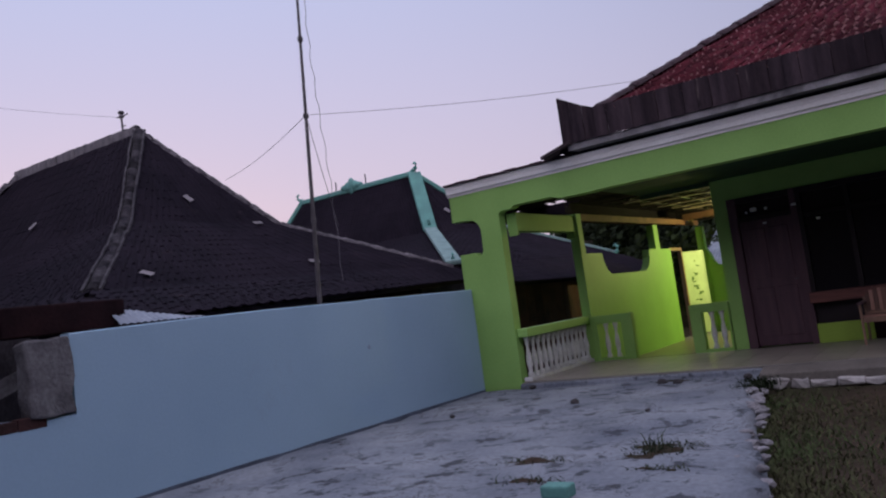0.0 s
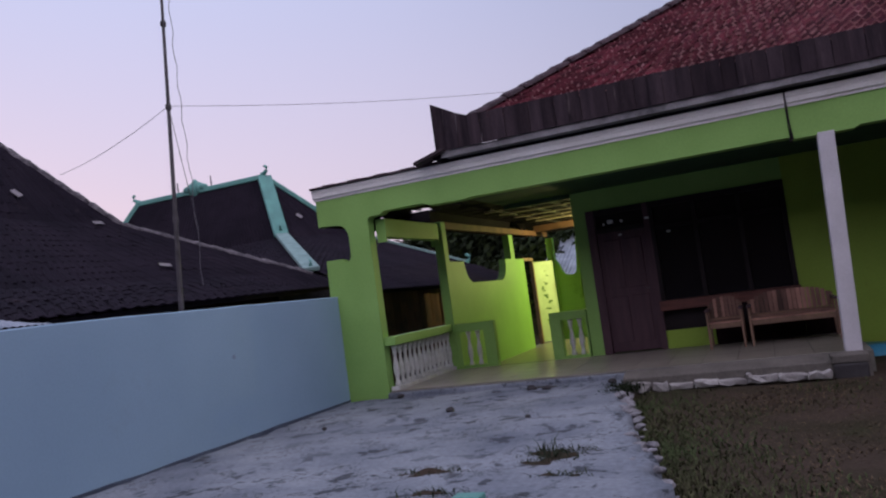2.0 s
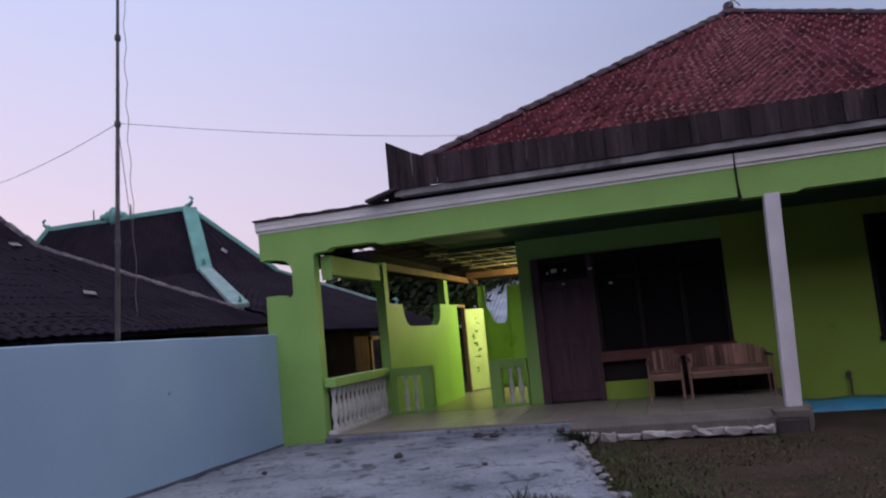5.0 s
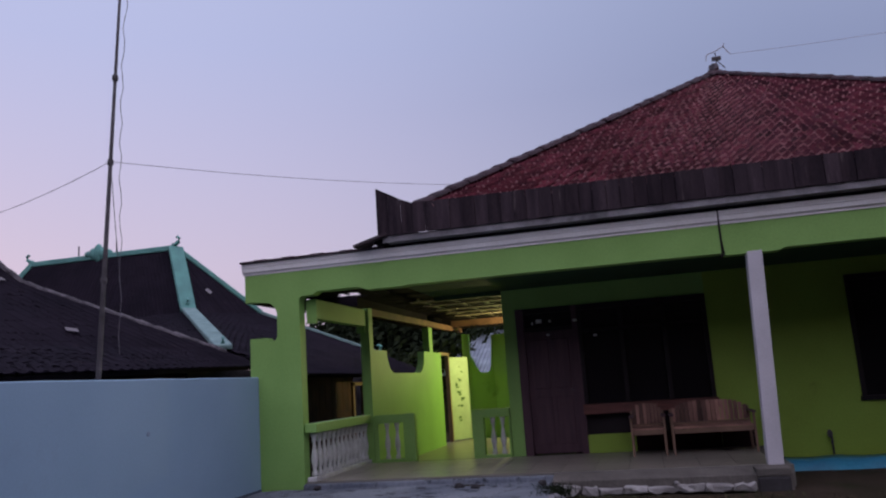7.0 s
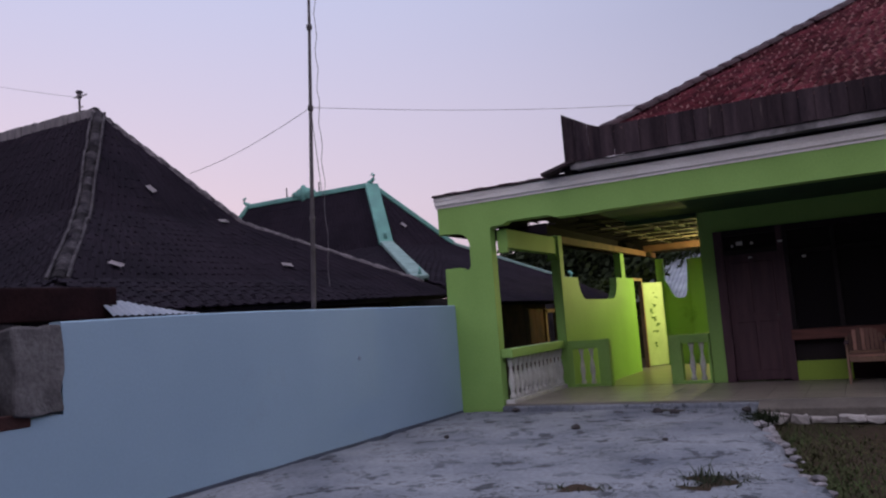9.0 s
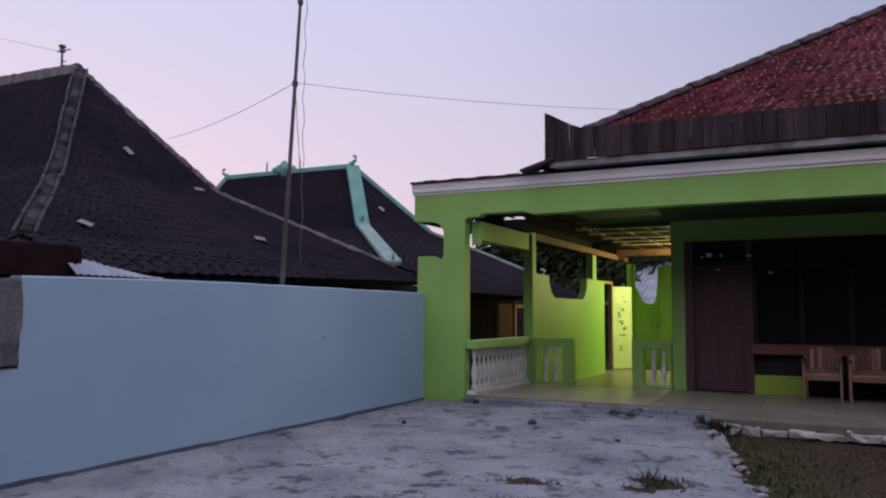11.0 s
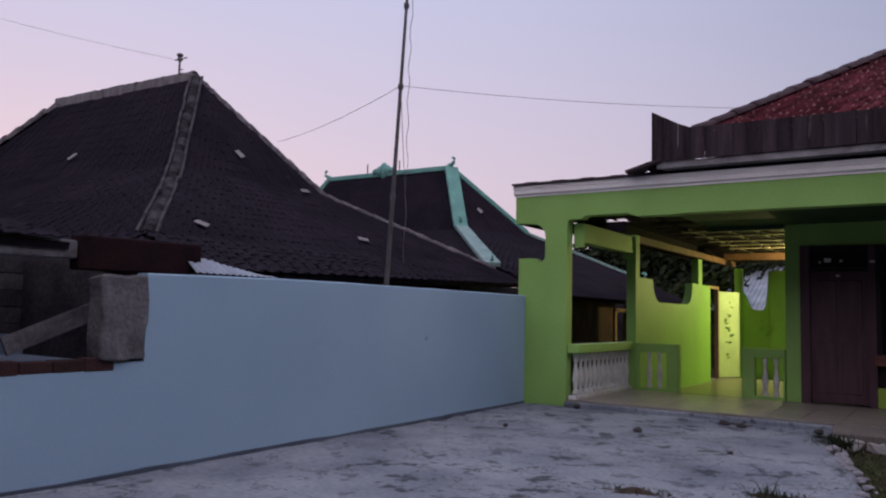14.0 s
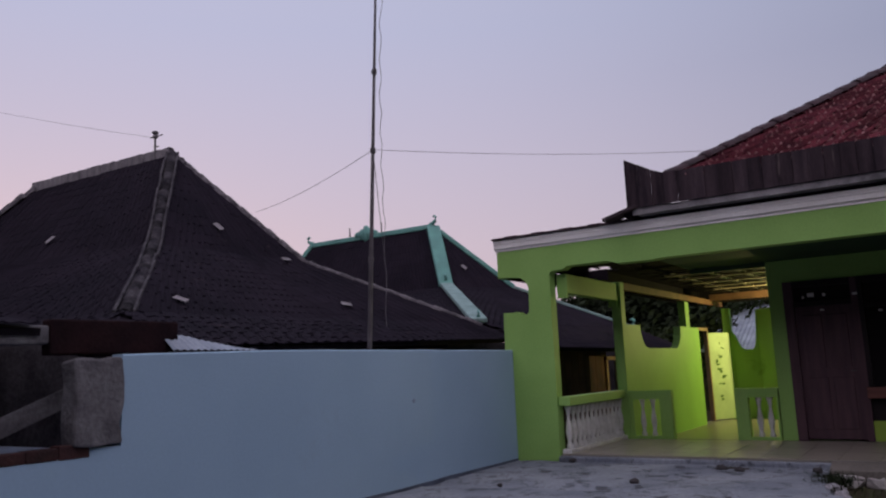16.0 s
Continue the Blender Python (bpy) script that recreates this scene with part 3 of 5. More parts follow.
part("drain_pipe", tube([(6.115, -0.012, 2.96), (6.118, -0.012, 2.6), (6.135, -0.012, 2.43)], 0.012), FRAME_WOOD, house, "thin dark pipe down the beam")
# white fascia with two mouldings
prof = [(-0.012, 2.80), (-0.012, 2.828), (-0.04, 2.84), (-0.044, 2.895), (-0.052, 2.90), (-0.056, 2.955), (0.2, 2.955), (0.2, 2.80)]
for xa, xb in ((-0.02, 6.105), (6.125, 11.5)):
    bm = bmesh.new()
    a = [bm.verts.new((xa, y, z)) for y, z in prof]
    b = [bm.verts.new((xb, y, z)) for y, z in prof]
    bm.faces.new(a[::-1])
    bm.faces.new(b)
    for i in range(len(a)):
        bm.faces.new((a[i], a[(i + 1) % len(a)], b[(i + 1) % len(a)], b[i]))
    bmesh.ops.recalc_face_normals(bm, faces=bm.faces)
    part("fascia", bm, WHITE, house, "white moulded fascia with rust streaks")
# dark tile edge above the open end of the fascia
for k in range(10):
    b = boxed(-0.03 + k * 0.205, 0.168 + k * 0.205, -0.09, 0.3, 2.957, 2.985 + 0.008 * (k % 2), bevel=0.006)
    part("edge_tile", b, RED_CAP, house)
# white column
bm = boxed(-0.085, 0.085, 0, 0.17, -0.03, 2.36, bevel=0.01)
bmesh.ops.transform(bm, matrix=Matrix(((1, 0, 0.033, 6.385), (0, 1, 0, 0.0), (0, 0, 1, 0.10), (0, 0, 0, 1))), verts=bm.verts)
part("column", bm, COLUMN_WHITE, house, "slim square white column")
part("column_base", boxed(6.13, 6.49, -0.30, 0.19, -0.01, 0.075, bevel=0.012), WORN_DARKENED_CEMENT, house, "low worn cement slab under the column")
part("footing", boxed(6.14, 6.47, -0.31, 0.18, -0.2, -0.012, bevel=0.02), DARK_STONE, house)

# front wall: door and window openings go through it
WY0, WY1 = 2.15, 2.32
for x0, x1, z0, z1 in ((3.11, 3.30, 0.0, 2.95), (3.30, 6.03, 2.21, 2.95), (6.03, 7.86, -0.3, 2.95), (4.20, 4.88, 0.0, 0.33), (7.86, 9.3, -0.3, 0.62),
                       (7.86, 9.3, 2.29, 2.95), (9.3, 11.5, -0.3, 2.95)):
    part("wall", boxed(x0, x1, WY0, WY1, z0, z1), OLIVE_GREEN if x0 > 4 else GREEN, house)
part("wall", boxed(3.62, 3.78, WY1, 9.2, -0.3, 2.95), GREEN, house)
part("wall", boxed(3.11, 3.62, WY1 + 0.003, WY1 + 0.1, -0.3, 2.95), GREEN, house)
part("wall", boxed(11.34, 11.5, WY1, 9.2, -0.3, 2.95), GREEN, house)
part("wall", boxed(3.62, 11.5, 9.2, 9.36, -0.3, 2.95), GREEN, house)
part("low_panel", boxed(4.88, 6.03, WY0 + 0.03, WY1, 0.0, 0.33), DARK_BEAM, house, "dark low panel under the window")
# shade behind the bench, put in as a thin dark sheet on the wall
part("low_panel", boxed(6.03, 6.46, WY0 - 0.012, WY0 + 0.002, 0.0, 0.35), DARK_BEAM, house, "thin dark sheet for the shade behind the bench")
# front door
door = part("door", boxed(3.42, 4.13, 2.19, 2.235, 0.09, 1.86, bevel=0.004), DOOR_WOOD, house, "dark brown panelled wooden door, shut")
for x0, x1, z0, z1 in ((3.50, 3.745, 1.02, 1.74), (3.80, 4.05, 1.02, 1.74), (3.50, 3.745, 0.22, 0.90), (3.80, 4.05, 0.22, 0.90)):
    part("door_panel", boxed(x0, x1, 2.178, 2.20, z0, z1, bevel=0.009), DOOR_WOOD, door)
part("door_handle", tube([(4.09, 2.15, 0.98), (4.03, 2.15, 0.98)], 0.01), IRON, door)
frame_ = part("door_frame", boxed(3.30, 3.42, 2.13, 2.30, 0.07, 2.21), DOOR_WOOD, house)
part("jamb", boxed(4.13, 4.21, 2.13, 2.30, 0.07, 2.21), DOOR_WOOD, frame_)
part("head", boxed(3.42, 4.13, 2.13, 2.30, 2.13, 2.21), FRAME_WOOD, frame_)
part("transom", boxed(3.42, 4.13, 2.135, 2.29, 1.86, 1.92), FRAME_WOOD, frame_)
part("pane", boxed(3.42, 4.13, 2.20, 2.212, 1.92, 2.13), GLASS, frame_)
for x, z, w, h in ((3.53, 1.97, 0.03, 0.03), (3.60, 1.985, 0.085, 0.055), (3.79, 1.985, 0.035, 0.035), (3.74, 1.79, 0.05, 0.022)):
    part("sticker", boxed(x, x + w, 2.168, 2.174, z, z + h), PAPER, door, "small faded paper sticker")
# wide window beside it
window_ = part("window", boxed(4.21, 6.03, 2.13, 2.29, 2.13, 2.21), FRAME_WOOD, house, "wide dark window with closed panes")
for x in (4.21, 4.80, 5.40, 5.97):
    part("mullion", boxed(x, x + 0.06, 2.135, 2.29, 0.76, 2.13), FRAME_WOOD, window_)
part("transom", boxed(4.27, 5.97, 2.138, 2.285, 1.80, 1.85), FRAME_WOOD, window_)
for x0, x1 in ((4.27, 4.80), (4.86, 5.40), (5.46, 5.97)):
    part("pane", boxed(x0, x1, 2.215, 2.225, 0.76, 1.80), GLASS, window_)
    part("pane", boxed(x0, x1, 2.215, 2.225, 1.85, 2.13), GLASS, window_)
part("sill", boxed(4.19, 6.05, 2.05, 2.30, 0.62, 0.76, bevel=0.008), BROWN_WOOD, window_, "red-brown wooden sill board")
part("low_panel", boxed(4.21, 6.03, 2.20, 2.24, 0.33, 0.62), FRAME_WOOD, window_)
for x, z, w, h in ((4.05, 1.97, 0.06, 0.03), (4.33, 1.73, 0.05, 0.03)):
    part("sticker", boxed(x + 0.1, x + 0.1 + w, 2.128, 2.134, z, z + h), PAPER, window_, "small faded paper sticker")
window_ = part("window", boxed(7.86, 9.3, 2.13, 2.29, 2.21, 2.29), FRAME_WOOD, house, "dark window with closed panes")
part("sill", boxed(7.84, 9.32, 2.11, 2.30, 0.60, 0.66), FRAME_WOOD, window_)
for x in (7.86, 8.55, 9.24):
    part("mullion", boxed(x, x + 0.06, 2.135, 2.29, 0.66, 2.21), FRAME_WOOD, window_)
for x0, x1 in ((7.92, 8.55), (8.61, 9.24)):
    part("pane", boxed(x0, x1, 2.215, 2.225, 0.66, 2.21), GLASS, window_)

# ---- veranda floor ----
floor = tagged(part("floor", boxed(0.80, 6.56, -0.02, 2.17, GZ - 0.1, 0.072), GROUT, label="veranda floor of worn beige tiles"), category="floor", kind="structure")
tagged(part("floor_passage", boxed(0.80, 3.62, 2.17, 9.0, GZ - 0.1, -0.06), FLOOR_TILE, label="smooth pale passage floor"), category="floor", kind="structure")
part("step_edge", boxed(0.79, 3.95, -0.09, -0.02, -0.1, 0.06, bevel=0.02), CONCRETE, floor, "worn cement edge of the veranda")
# apron coloured darker than the tiles, to offset the open skylight on it
part("apron", plate([(0.02, -0.2), (0.02, 0.079), (-0.27, 0.022), (-0.285, 0.010), (-0.285, -0.2)], 3.95, 6.50, "x"), WORN_DARKENED_CEMENT, floor, "sloping edge of the veranda floor, coloured darker to offset the skylight on it")
x = 3.98
while x < 6.05:
    w = random.uniform(0.05, 0.34)
    top = random.uniform(-0.08, -0.008)
    b = boxed(x, min(x + w, 6.12), -0.37 + random.uniform(-0.025, 0.02), -0.28, -0.14, top, bevel=0.016)
    bmesh.ops.subdivide_edges(b, edges=[e for e in b.edges if e.calc_length() > 0.07], cuts=2, use_grid_fill=True)
    for v in b.verts:
        v.co += 0.032 * noise.noise_vector(v.co * 12)
    part("edge_stone", b, STONE, floor, "whitish broken edge stone")
    x += w + random.choice((-0.01, 0.0, 0.01, 0.03))

# slatted ceiling boards over the porch, with some missing
ceiling = bmesh.new()
for j in range(9):
    y0 = 0.22 + j * 0.215
    gaps = {7: [(0.60, 0.72), (0.76, 0.95), (1.34, 1.50)], 8: [(-0.06, 0.05), (0.50, 0.90), (1.15, 1.20), (1.34, 1.46)]}.get(j, [])
    x = -0.1
    for ga, gb in gaps + [(11.4, 11.4)]:
        box(ceiling, x, ga, y0, y0 + 0.212, 2.66, 2.675)
        x = gb
box(ceiling, -0.16, -0.11, 0.3, 2.17, 2.47, 2.675)
box(ceiling, -0.1, 0.8, 2.12, 2.17, 2.5, 2.675)
tagged(part("ceiling", ceiling, ROOF_DECK, label="dark boarded porch ceiling with a few gaps"), category="ceiling", kind="structure")
ceil2 = bmesh.new()
box(ceil2, 0.25, 0.3, 2.17, 3.35, 2.46, 2.74)
box(ceil2, 0.25, 0.3, 3.35, 9.3, 2.46, 2.83)
box(ceil2, 0.55, 3.62, 2.17, 3.35, 2.80, 2.83)
box(ceil2, 0.3, 3.62, 9.3, 9.34, 2.5, 2.83)
box(ceil2, 0.3, 3.62, 3.35, 9.3, 2.80, 2.83)
tagged(part("ceiling_passage", ceil2, ROOF_DECK, label="dark underside of the passage roof"), category="ceiling", kind="structure")
# the second box is an added lip that keeps lamp light off the ceiling
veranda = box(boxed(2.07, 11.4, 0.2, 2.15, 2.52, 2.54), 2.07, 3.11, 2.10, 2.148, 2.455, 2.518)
tagged(part("ceiling_veranda", veranda, DARK_GREEN, label="dark green painted veranda ceiling with an added lip shading it from the lamp"), category="ceiling", kind="structure")
battens = thing("roof_battens", "lattice of sawn wooden roof battens over the passage", "roof frame")
for y in (3.61, 4.42, 5.35, 6.16, 6.92):
    x = 1.25
    while x < 3.55:
        w = random.uniform(0.35, 0.8)
        part("lath", boxed(x, min(x + w, 3.6), y - 0.07 + random.uniform(-0.02, 0.02), y + 0.06, 2.62, 2.64), LATH_WOOD, battens)
        x += w + random.uniform(0.01, 0.05)
for x in (1.35, 1.9, 2.35, 2.75, 3.3):
    part("rafter", bar(bmesh.new(), (x, 3.5, 2.66), (x, 9.0, 2.66), 0.05, 0.03), BATTEN_WOOD, battens)
for k in range(9):
    y = 3.6 + k * 0.6
    part("batten", bar(bmesh.new(), (0.8, y, 2.70), (3.6, y, 2.70), 0.028, 0.02), BATTEN_WOOD, battens)
part("tie_beam", bar(bmesh.new(), (0.92, 2.3, 2.40), (0.86, 9.0, 2.44), 0.07, 0.11), TIE_WOOD, battens)
part("tie_beam", bar(bmesh.new(), (0.9, 7.9, 2.53), (3.6, 7.9, 2.53), 0.07, 0.14), TIE_WOOD, battens)

# ---- balustrade on the open side, low walls, passage ----
rail = thing("balustrade", "green balustrade with turned white balusters beside the veranda", "balustrade")
part("top_rail", boxed(0.783, 0.95, 0.03, 2.10, 0.68, 0.80, bevel=0.012), GREEN, rail)
part("bottom_rail", boxed(0.80, 0.93, 0.03, 2.10, 0.05, 0.13, bevel=0.008), BALUSTER_WHITE, rail)
part("corner_post", boxed(0.83, 0.98, 2.10, 2.28, -0.1, 2.45, bevel=0.008), GREEN, rail)
part("head_beam", boxed(0.80, 0.95, 0.17, 2.10, 2.16, 2.42, bevel=0.008), GREEN, rail)
part("bracket", boxed(0.81, 0.94, 0.17, 0.22, 2.10, 2.17), GREEN, rail)
part("bracket", boxed(0.81, 0.94, 2.02, 2.10, 2.06, 2.17), GREEN, rail)
BAL = [(0.042, 0), (0.042, 0.05), (0.026, 0.07), (0.03, 0.12), (0.046, 0.2), (0.04, 0.27), (0.022, 0.38), (0.02, 0.42), (0.032, 0.45), (0.03, 0.49), (0.042, 0.505), (0.042, 0.55)]
bal_mesh = part("baluster", lathe(BAL, 9), BALUSTER_WHITE, rail, smooth=True)
bal_mesh.location = (0.865, 0.13, 0.13)
for k in range(1, 13):
    o = new("baluster", bal_mesh.data)
    o.parent = rail
    o.location = (0.865, 0.13 + k * 0.158, 0.13)


def wing(x0, x1, o0, o1, label, balusters, tint):
    w = thing("low_wall", label, "low wall", "low walls at the passage")
    part("frame", boxed(x0, o0, 2.11, 2.25, -0.06, 0.78, bevel=0.006), GREEN, w)
    part("frame", boxed(o1, x1, 2.11, 2.25, -0.06, 0.78, bevel=0.006), GREEN, w)
    part("rail", boxed(o0, o1, 2.112, 2.248, 0.655, 0.778), GREEN, w)
    part("rail", boxed(o0, o1, 2.112, 2.248, -0.06, 0.115), GREEN, w)
    for x in balusters:
        o = part("baluster", lathe(BAL, 9), tint, w, smooth=True)
        o.location = (x, 2.18, 0.11)


wing(0.98, 1.63, 1.05, 1.45, "low green wall with small balusters at the passage entrance", (1.17, 1.33), BALUSTER_WHITE)
wing(2.53, 3.10, 2.70, 3.07, "low green wall with white balusters beside the door", (2.83, 2.975), BALUSTER_WHITE)
# side wall of the passage with its scooped opening
scoop = [(2.28, -0.06), (6.5, -0.06), (6.5, 1.84), (5.9, 1.84), (5.9, 2.33), (5.65, 2.33), (5.65, 1.84), (5.24, 1.84)]
scoop += arc(4.86, 1.80, 0.37, 0, -90, 5) + arc(3.33, 1.80, 0.37, -90, -180, 5) + [(2.86, 1.80), (2.28, 1.80)]
tagged(part("wall_passage", plate(scoop, 0.83, 0.965, "x"), GREEN, label="bright green passage wall with a scooped opening"), category="wall", kind="structure")
back = [(1.257, -0.06), (1.80, -0.06), (1.80, 2.22), (1.775, 2.05), (1.76, 1.80), (1.735, 1.55), (1.70, 1.42), (1.65, 1.385), (1.53, 1.385), (1.44, 1.42), (1.38, 1.53), (1.33, 1.67), (1.257, 1.79)]
wb = tagged(part("wall_passage_end", plate(back, 8.0, 8.12), GREEN, label="green end wall of the passage with a scooped opening"), category="wall", kind="structure")
bm = bmesh.new()
bar(bm, (1.802, 8.06, 1.08), (2.25, 7.64, 1.08), 0.08, 2.28)
part("return_wall", bm, GREEN, wb)
part("end_post", boxed(1.10, 1.255, 7.97, 8.12, -0.06, 2.28), GREEN, wb)
# side door of the passage, standing open
sd = thing("side_door", "pale green painted side door with dark markings, standing open", "door")
part("frame", boxed(0.84, 0.92, 7.30, 7.38, -0.06, 1.86), PALE_WOOD, sd)
part("frame", boxed(0.84, 0.92, 6.505, 6.56, -0.06, 1.86), FRAME_WOOD, sd)
part("head", boxed(0.84, 0.92, 6.56, 7.30, 1.80, 1.86), PALE_WOOD, sd)
lm = Matrix.Translation((0.90, 7.40, 0)) @ Matrix.Rotation(math.atan2(0.6, 0.33), 4, "Z")
leaf = part("door_leaf", boxed(0, 0.62, -0.02, 0.02, -0.04, 1.76, lm, bevel=0.004), DOOR_PALE, sd)
for k in range(22):
    z, u, w, h = random.uniform(0.3, 1.6), random.uniform(0.16, 0.40), random.uniform(0.02, 0.12), random.uniform(0.012, 0.05)
    part("marking", boxed(u, u + w, -0.026, -0.021, z, z + h, lm @ Matrix.Translation((u, 0, z)) @ Matrix.Rotation(random.uniform(-0.5, 0.5), 4, "Y") @ Matrix.Translation((-u, 0, -z))), INK, leaf)
# the lamp that lights the passage, hanging behind the corner of the house
lampw = thing("bulb_lamp", "lit bulb on a short cord under the passage roof", "lamp", at=(2.86, 7.42, 2.10))
part("bulb", lathe([(0.012, 0.05), (0.02, 0.04), (0.035, 0.0), (0.03, -0.03), (0.012, -0.045)], 12), BULB, lampw, smooth=True)
part("socket", lathe([(0.018, 0.05), (0.02, 0.06), (0.018, 0.11), (0.006, 0.12)], 10), FRAME_WOOD, lampw)
part("cord", tube([(0, 0, 0.12), (0, 0, 0.70)], 0.004), FRAME_WOOD, lampw)
ld = bpy.data.lights.new("passage_lamp", "POINT")
ld.energy, ld.color, ld.shadow_soft_size = 240, (1.0, 0.94, 0.35), 0.035
lo = new("passage_lamp", ld)
lo.location = (2.86, 7.42, 2.02)


# ---- main roof: a pyramid of red tiles over a skirt of boards ----
AP = (6.88, 4.65, 6.34)
X0, X1, Y0, Y1, EZ = 2.42, 11.5, -0.08, 9.5, 3.42
roof = deck("roof", [((X0, Y0, EZ), (X1, Y0, EZ), AP, AP), ((X0, Y1, EZ), (X0, Y0, EZ), AP, AP),
                     ((X1, Y0, EZ), (X1, Y1, EZ), AP, AP), ((X1, Y1, EZ), (X0, Y1, EZ), AP, AP)], ROOF_DECK, house)
tagged(roof, "hip roof of red clay tiles, some bleached")
# skirt of upright boards along the eave, its end flaring up
for k in range(58):
    x, w = 2.0 + k * 0.16, 0.157
    t0, t1 = (max(3.72 - 0.56 * (u - 2.0), 3.475 - 0.009 * (u - 2.45)) for u in (x, x + w))
    y = -0.19 - (0.016 if k % 2 else 0)
    part("skirt_board", plate([(x, 3.09), (x + w, 3.09), (x + w, t1), (x, t0)], y - 0.011, y + 0.011), PANEL_WOOD, house)
part("skirt_side", plate([(-0.18, 3.09), (2.4, 3.09), (2.4, 3.48), (0.3, 3.48), (-0.18, 3.72)], 1.985, 2.005, "x"), PANEL_WOOD, house)
part("soffit", boxed(1.93, 2.1, -0.17, 0.3, 3.0, 3.1), ROOF_DECK, house)
part("soffit", boxed(1.85, 11.5, -0.03, 0.4, 2.957, 3.0), ROOF_DECK, house)
part("gutter", boxed(2.05, 11.5, -0.18, 0.1, 3.005, 3.088, bevel=0.005), GUTTER, house, "grey concrete eaves gutter")
part("eave_tile", bar(bmesh.new(), (1.68, -0.12, 2.99), (2.12, -0.16, 3.10), 0.24, 0.04), RED_CAP, house, "dark slipped tiles at the eave's end")
ridge([(X0 + 0.02, Y0 + 0.02, EZ + 0.05), (AP[0], AP[1], AP[2] + 0.04)], 0.15, 0.3, roof, RED_CAP, rise=0.5)
ridge([(X1 - 0.02, Y0 + 0.02, EZ + 0.05), (AP[0], AP[1], AP[2] + 0.04)], 0.15, 0.3, roof, RED_CAP, rise=0.5)
bm = bmesh.new()
bmesh.ops.create_icosphere(bm, subdivisions=2, radius=0.1)
for v in bm.verts:
    v.co.z *= 1.1
    v.co += Vector((AP[0], AP[1], AP[2] + 0.10)) + 0.03 * noise.noise_vector(v.co * 9)
part("apex_cap", bm, MORTAR, roof)


def antenna(name, label, base, h, arms):
    a = thing(name, label, "antenna", at=base)
    part("mast", tube([(0, 0, -0.1), (0, 0, h)], 0.018), IRON, a)
    for x, y, z, l in arms:
        part("arm", tube([(x - l, y, z), (x + l, y + 0.05, z + 0.02)], 0.011), IRON, a)
    part("insulator", lathe([(0.03, h - 0.08), (0.055, h - 0.05), (0.03, h - 0.01), (0.06, h + 0.02), (0.05, h + 0.05)], 8), MORTAR, a)
    return a


bent = thing("roof_antenna", "small bent wire antenna on the red roof's apex", "antenna", at=(AP[0], AP[1], AP[2] + 0.14))
part("mast", tube([(0.04, 0, -0.02), (0.07, 0, 0.12), (0.06, 0, 0.26)], 0.014), IRON, bent)
part("arm", tube([(-0.11, 0, 0.14), (-0.09, 0, 0.25), (0.10, 0, 0.31), (0.21, 0, 0.37), (0.23, 0, 0.42)], 0.009), WIRE, bent)
part("arm", tube([(0.21, 0, 0.37), (0.27, 0, 0.26), (0.32, 0, 0.20)], 0.009), WIRE, bent)
part("brace", tube([(0.07, 0, 0.12), (0.20, 0, -0.04)], 0.010), IRON, bent)
part("clamp", boxed(-0.01, 0.15, -0.03, 0.03, 0.12, 0.19, bevel=0.012), IRON, bent)

# ---- old neighbour houses with dark, kneed hip roofs ----
def patches_to_roof(name, parent, patches, label, pale=(), tiled=9):
    r = deck(name, patches, ROOF_DECK, parent)
    tagged(r, label)
    frames = []
    for p in patches[:tiled]:
        frames += [m for m, _ in tile_rows(p, lift=0.01, tilt=-0.6, loose=0.4)]
    tile_sheet("roof_tiles", frames, DARK_TILE, r, relief=0.45)
    for m in pale:
        b = bmesh.new()
        v0, f0 = tile_shape()
        vs = [b.verts.new(m @ (Vector(v) * 0.48)) for v in v0]
        for f in f0:
            b.faces.new([vs[i] for i in f])
        part("pale_tile", b, PALE_TILE, r, "pale replaced tile")
    return r


old = thing("neighbour_house", "old neighbour house under a dark kneed hip roof", "house")
A, B = Vector((-5.72, -1.04, 5.15)), Vector((-9.4, -1.31, 5.09))
KR, D = Vector((-3.9, 0.34, 3.12)), Vector((-1.62, 2.2, 1.97))
KF, C = Vector((-4.12, -2.55, 3.16)), Vector((-2.1, -4.38, 1.96))
KL, E_ = Vector((-10.8, -2.70, 3.35)), Vector((-14.5, -5.9, 1.8))
BACK = Vector((-9.4, 3.5, 2.2))
faces_old = [(KF, KR, A, A), (C, D, KR, KF), (KL, KF, A, B), (E_, C, KF, KL), (Vector((-0.32, -5.75, 1.50)), Vector((-1.2, 2.5, 1.72)), D, C), (Vector((-14.5, -7.2, 1.45)), Vector((-0.32, -5.75, 1.50)), C, E_), (D, BACK, KR, KR), (KR, BACK, B, A), (BACK, E_, KL, B)]


def on_face(patch, u, v, turn=0):
    p00, p10, p11, p01 = patch
    lo, hi = p00.lerp(p10, u), p01.lerp(p11, u)
    a = lo.lerp(hi, v)
    up = (hi - lo).normalized()
    x = (p10.lerp(p11, v) - p00.lerp(p01, v)).normalized()
    nrm = x.cross(up).normalized()
    x = up.cross(nrm)
    m = Matrix((x, up, nrm)).transposed().to_4x4()
    m.translation = a + nrm * 0.06
    return m @ pose(0, 0, 0, -4, 0, turn)


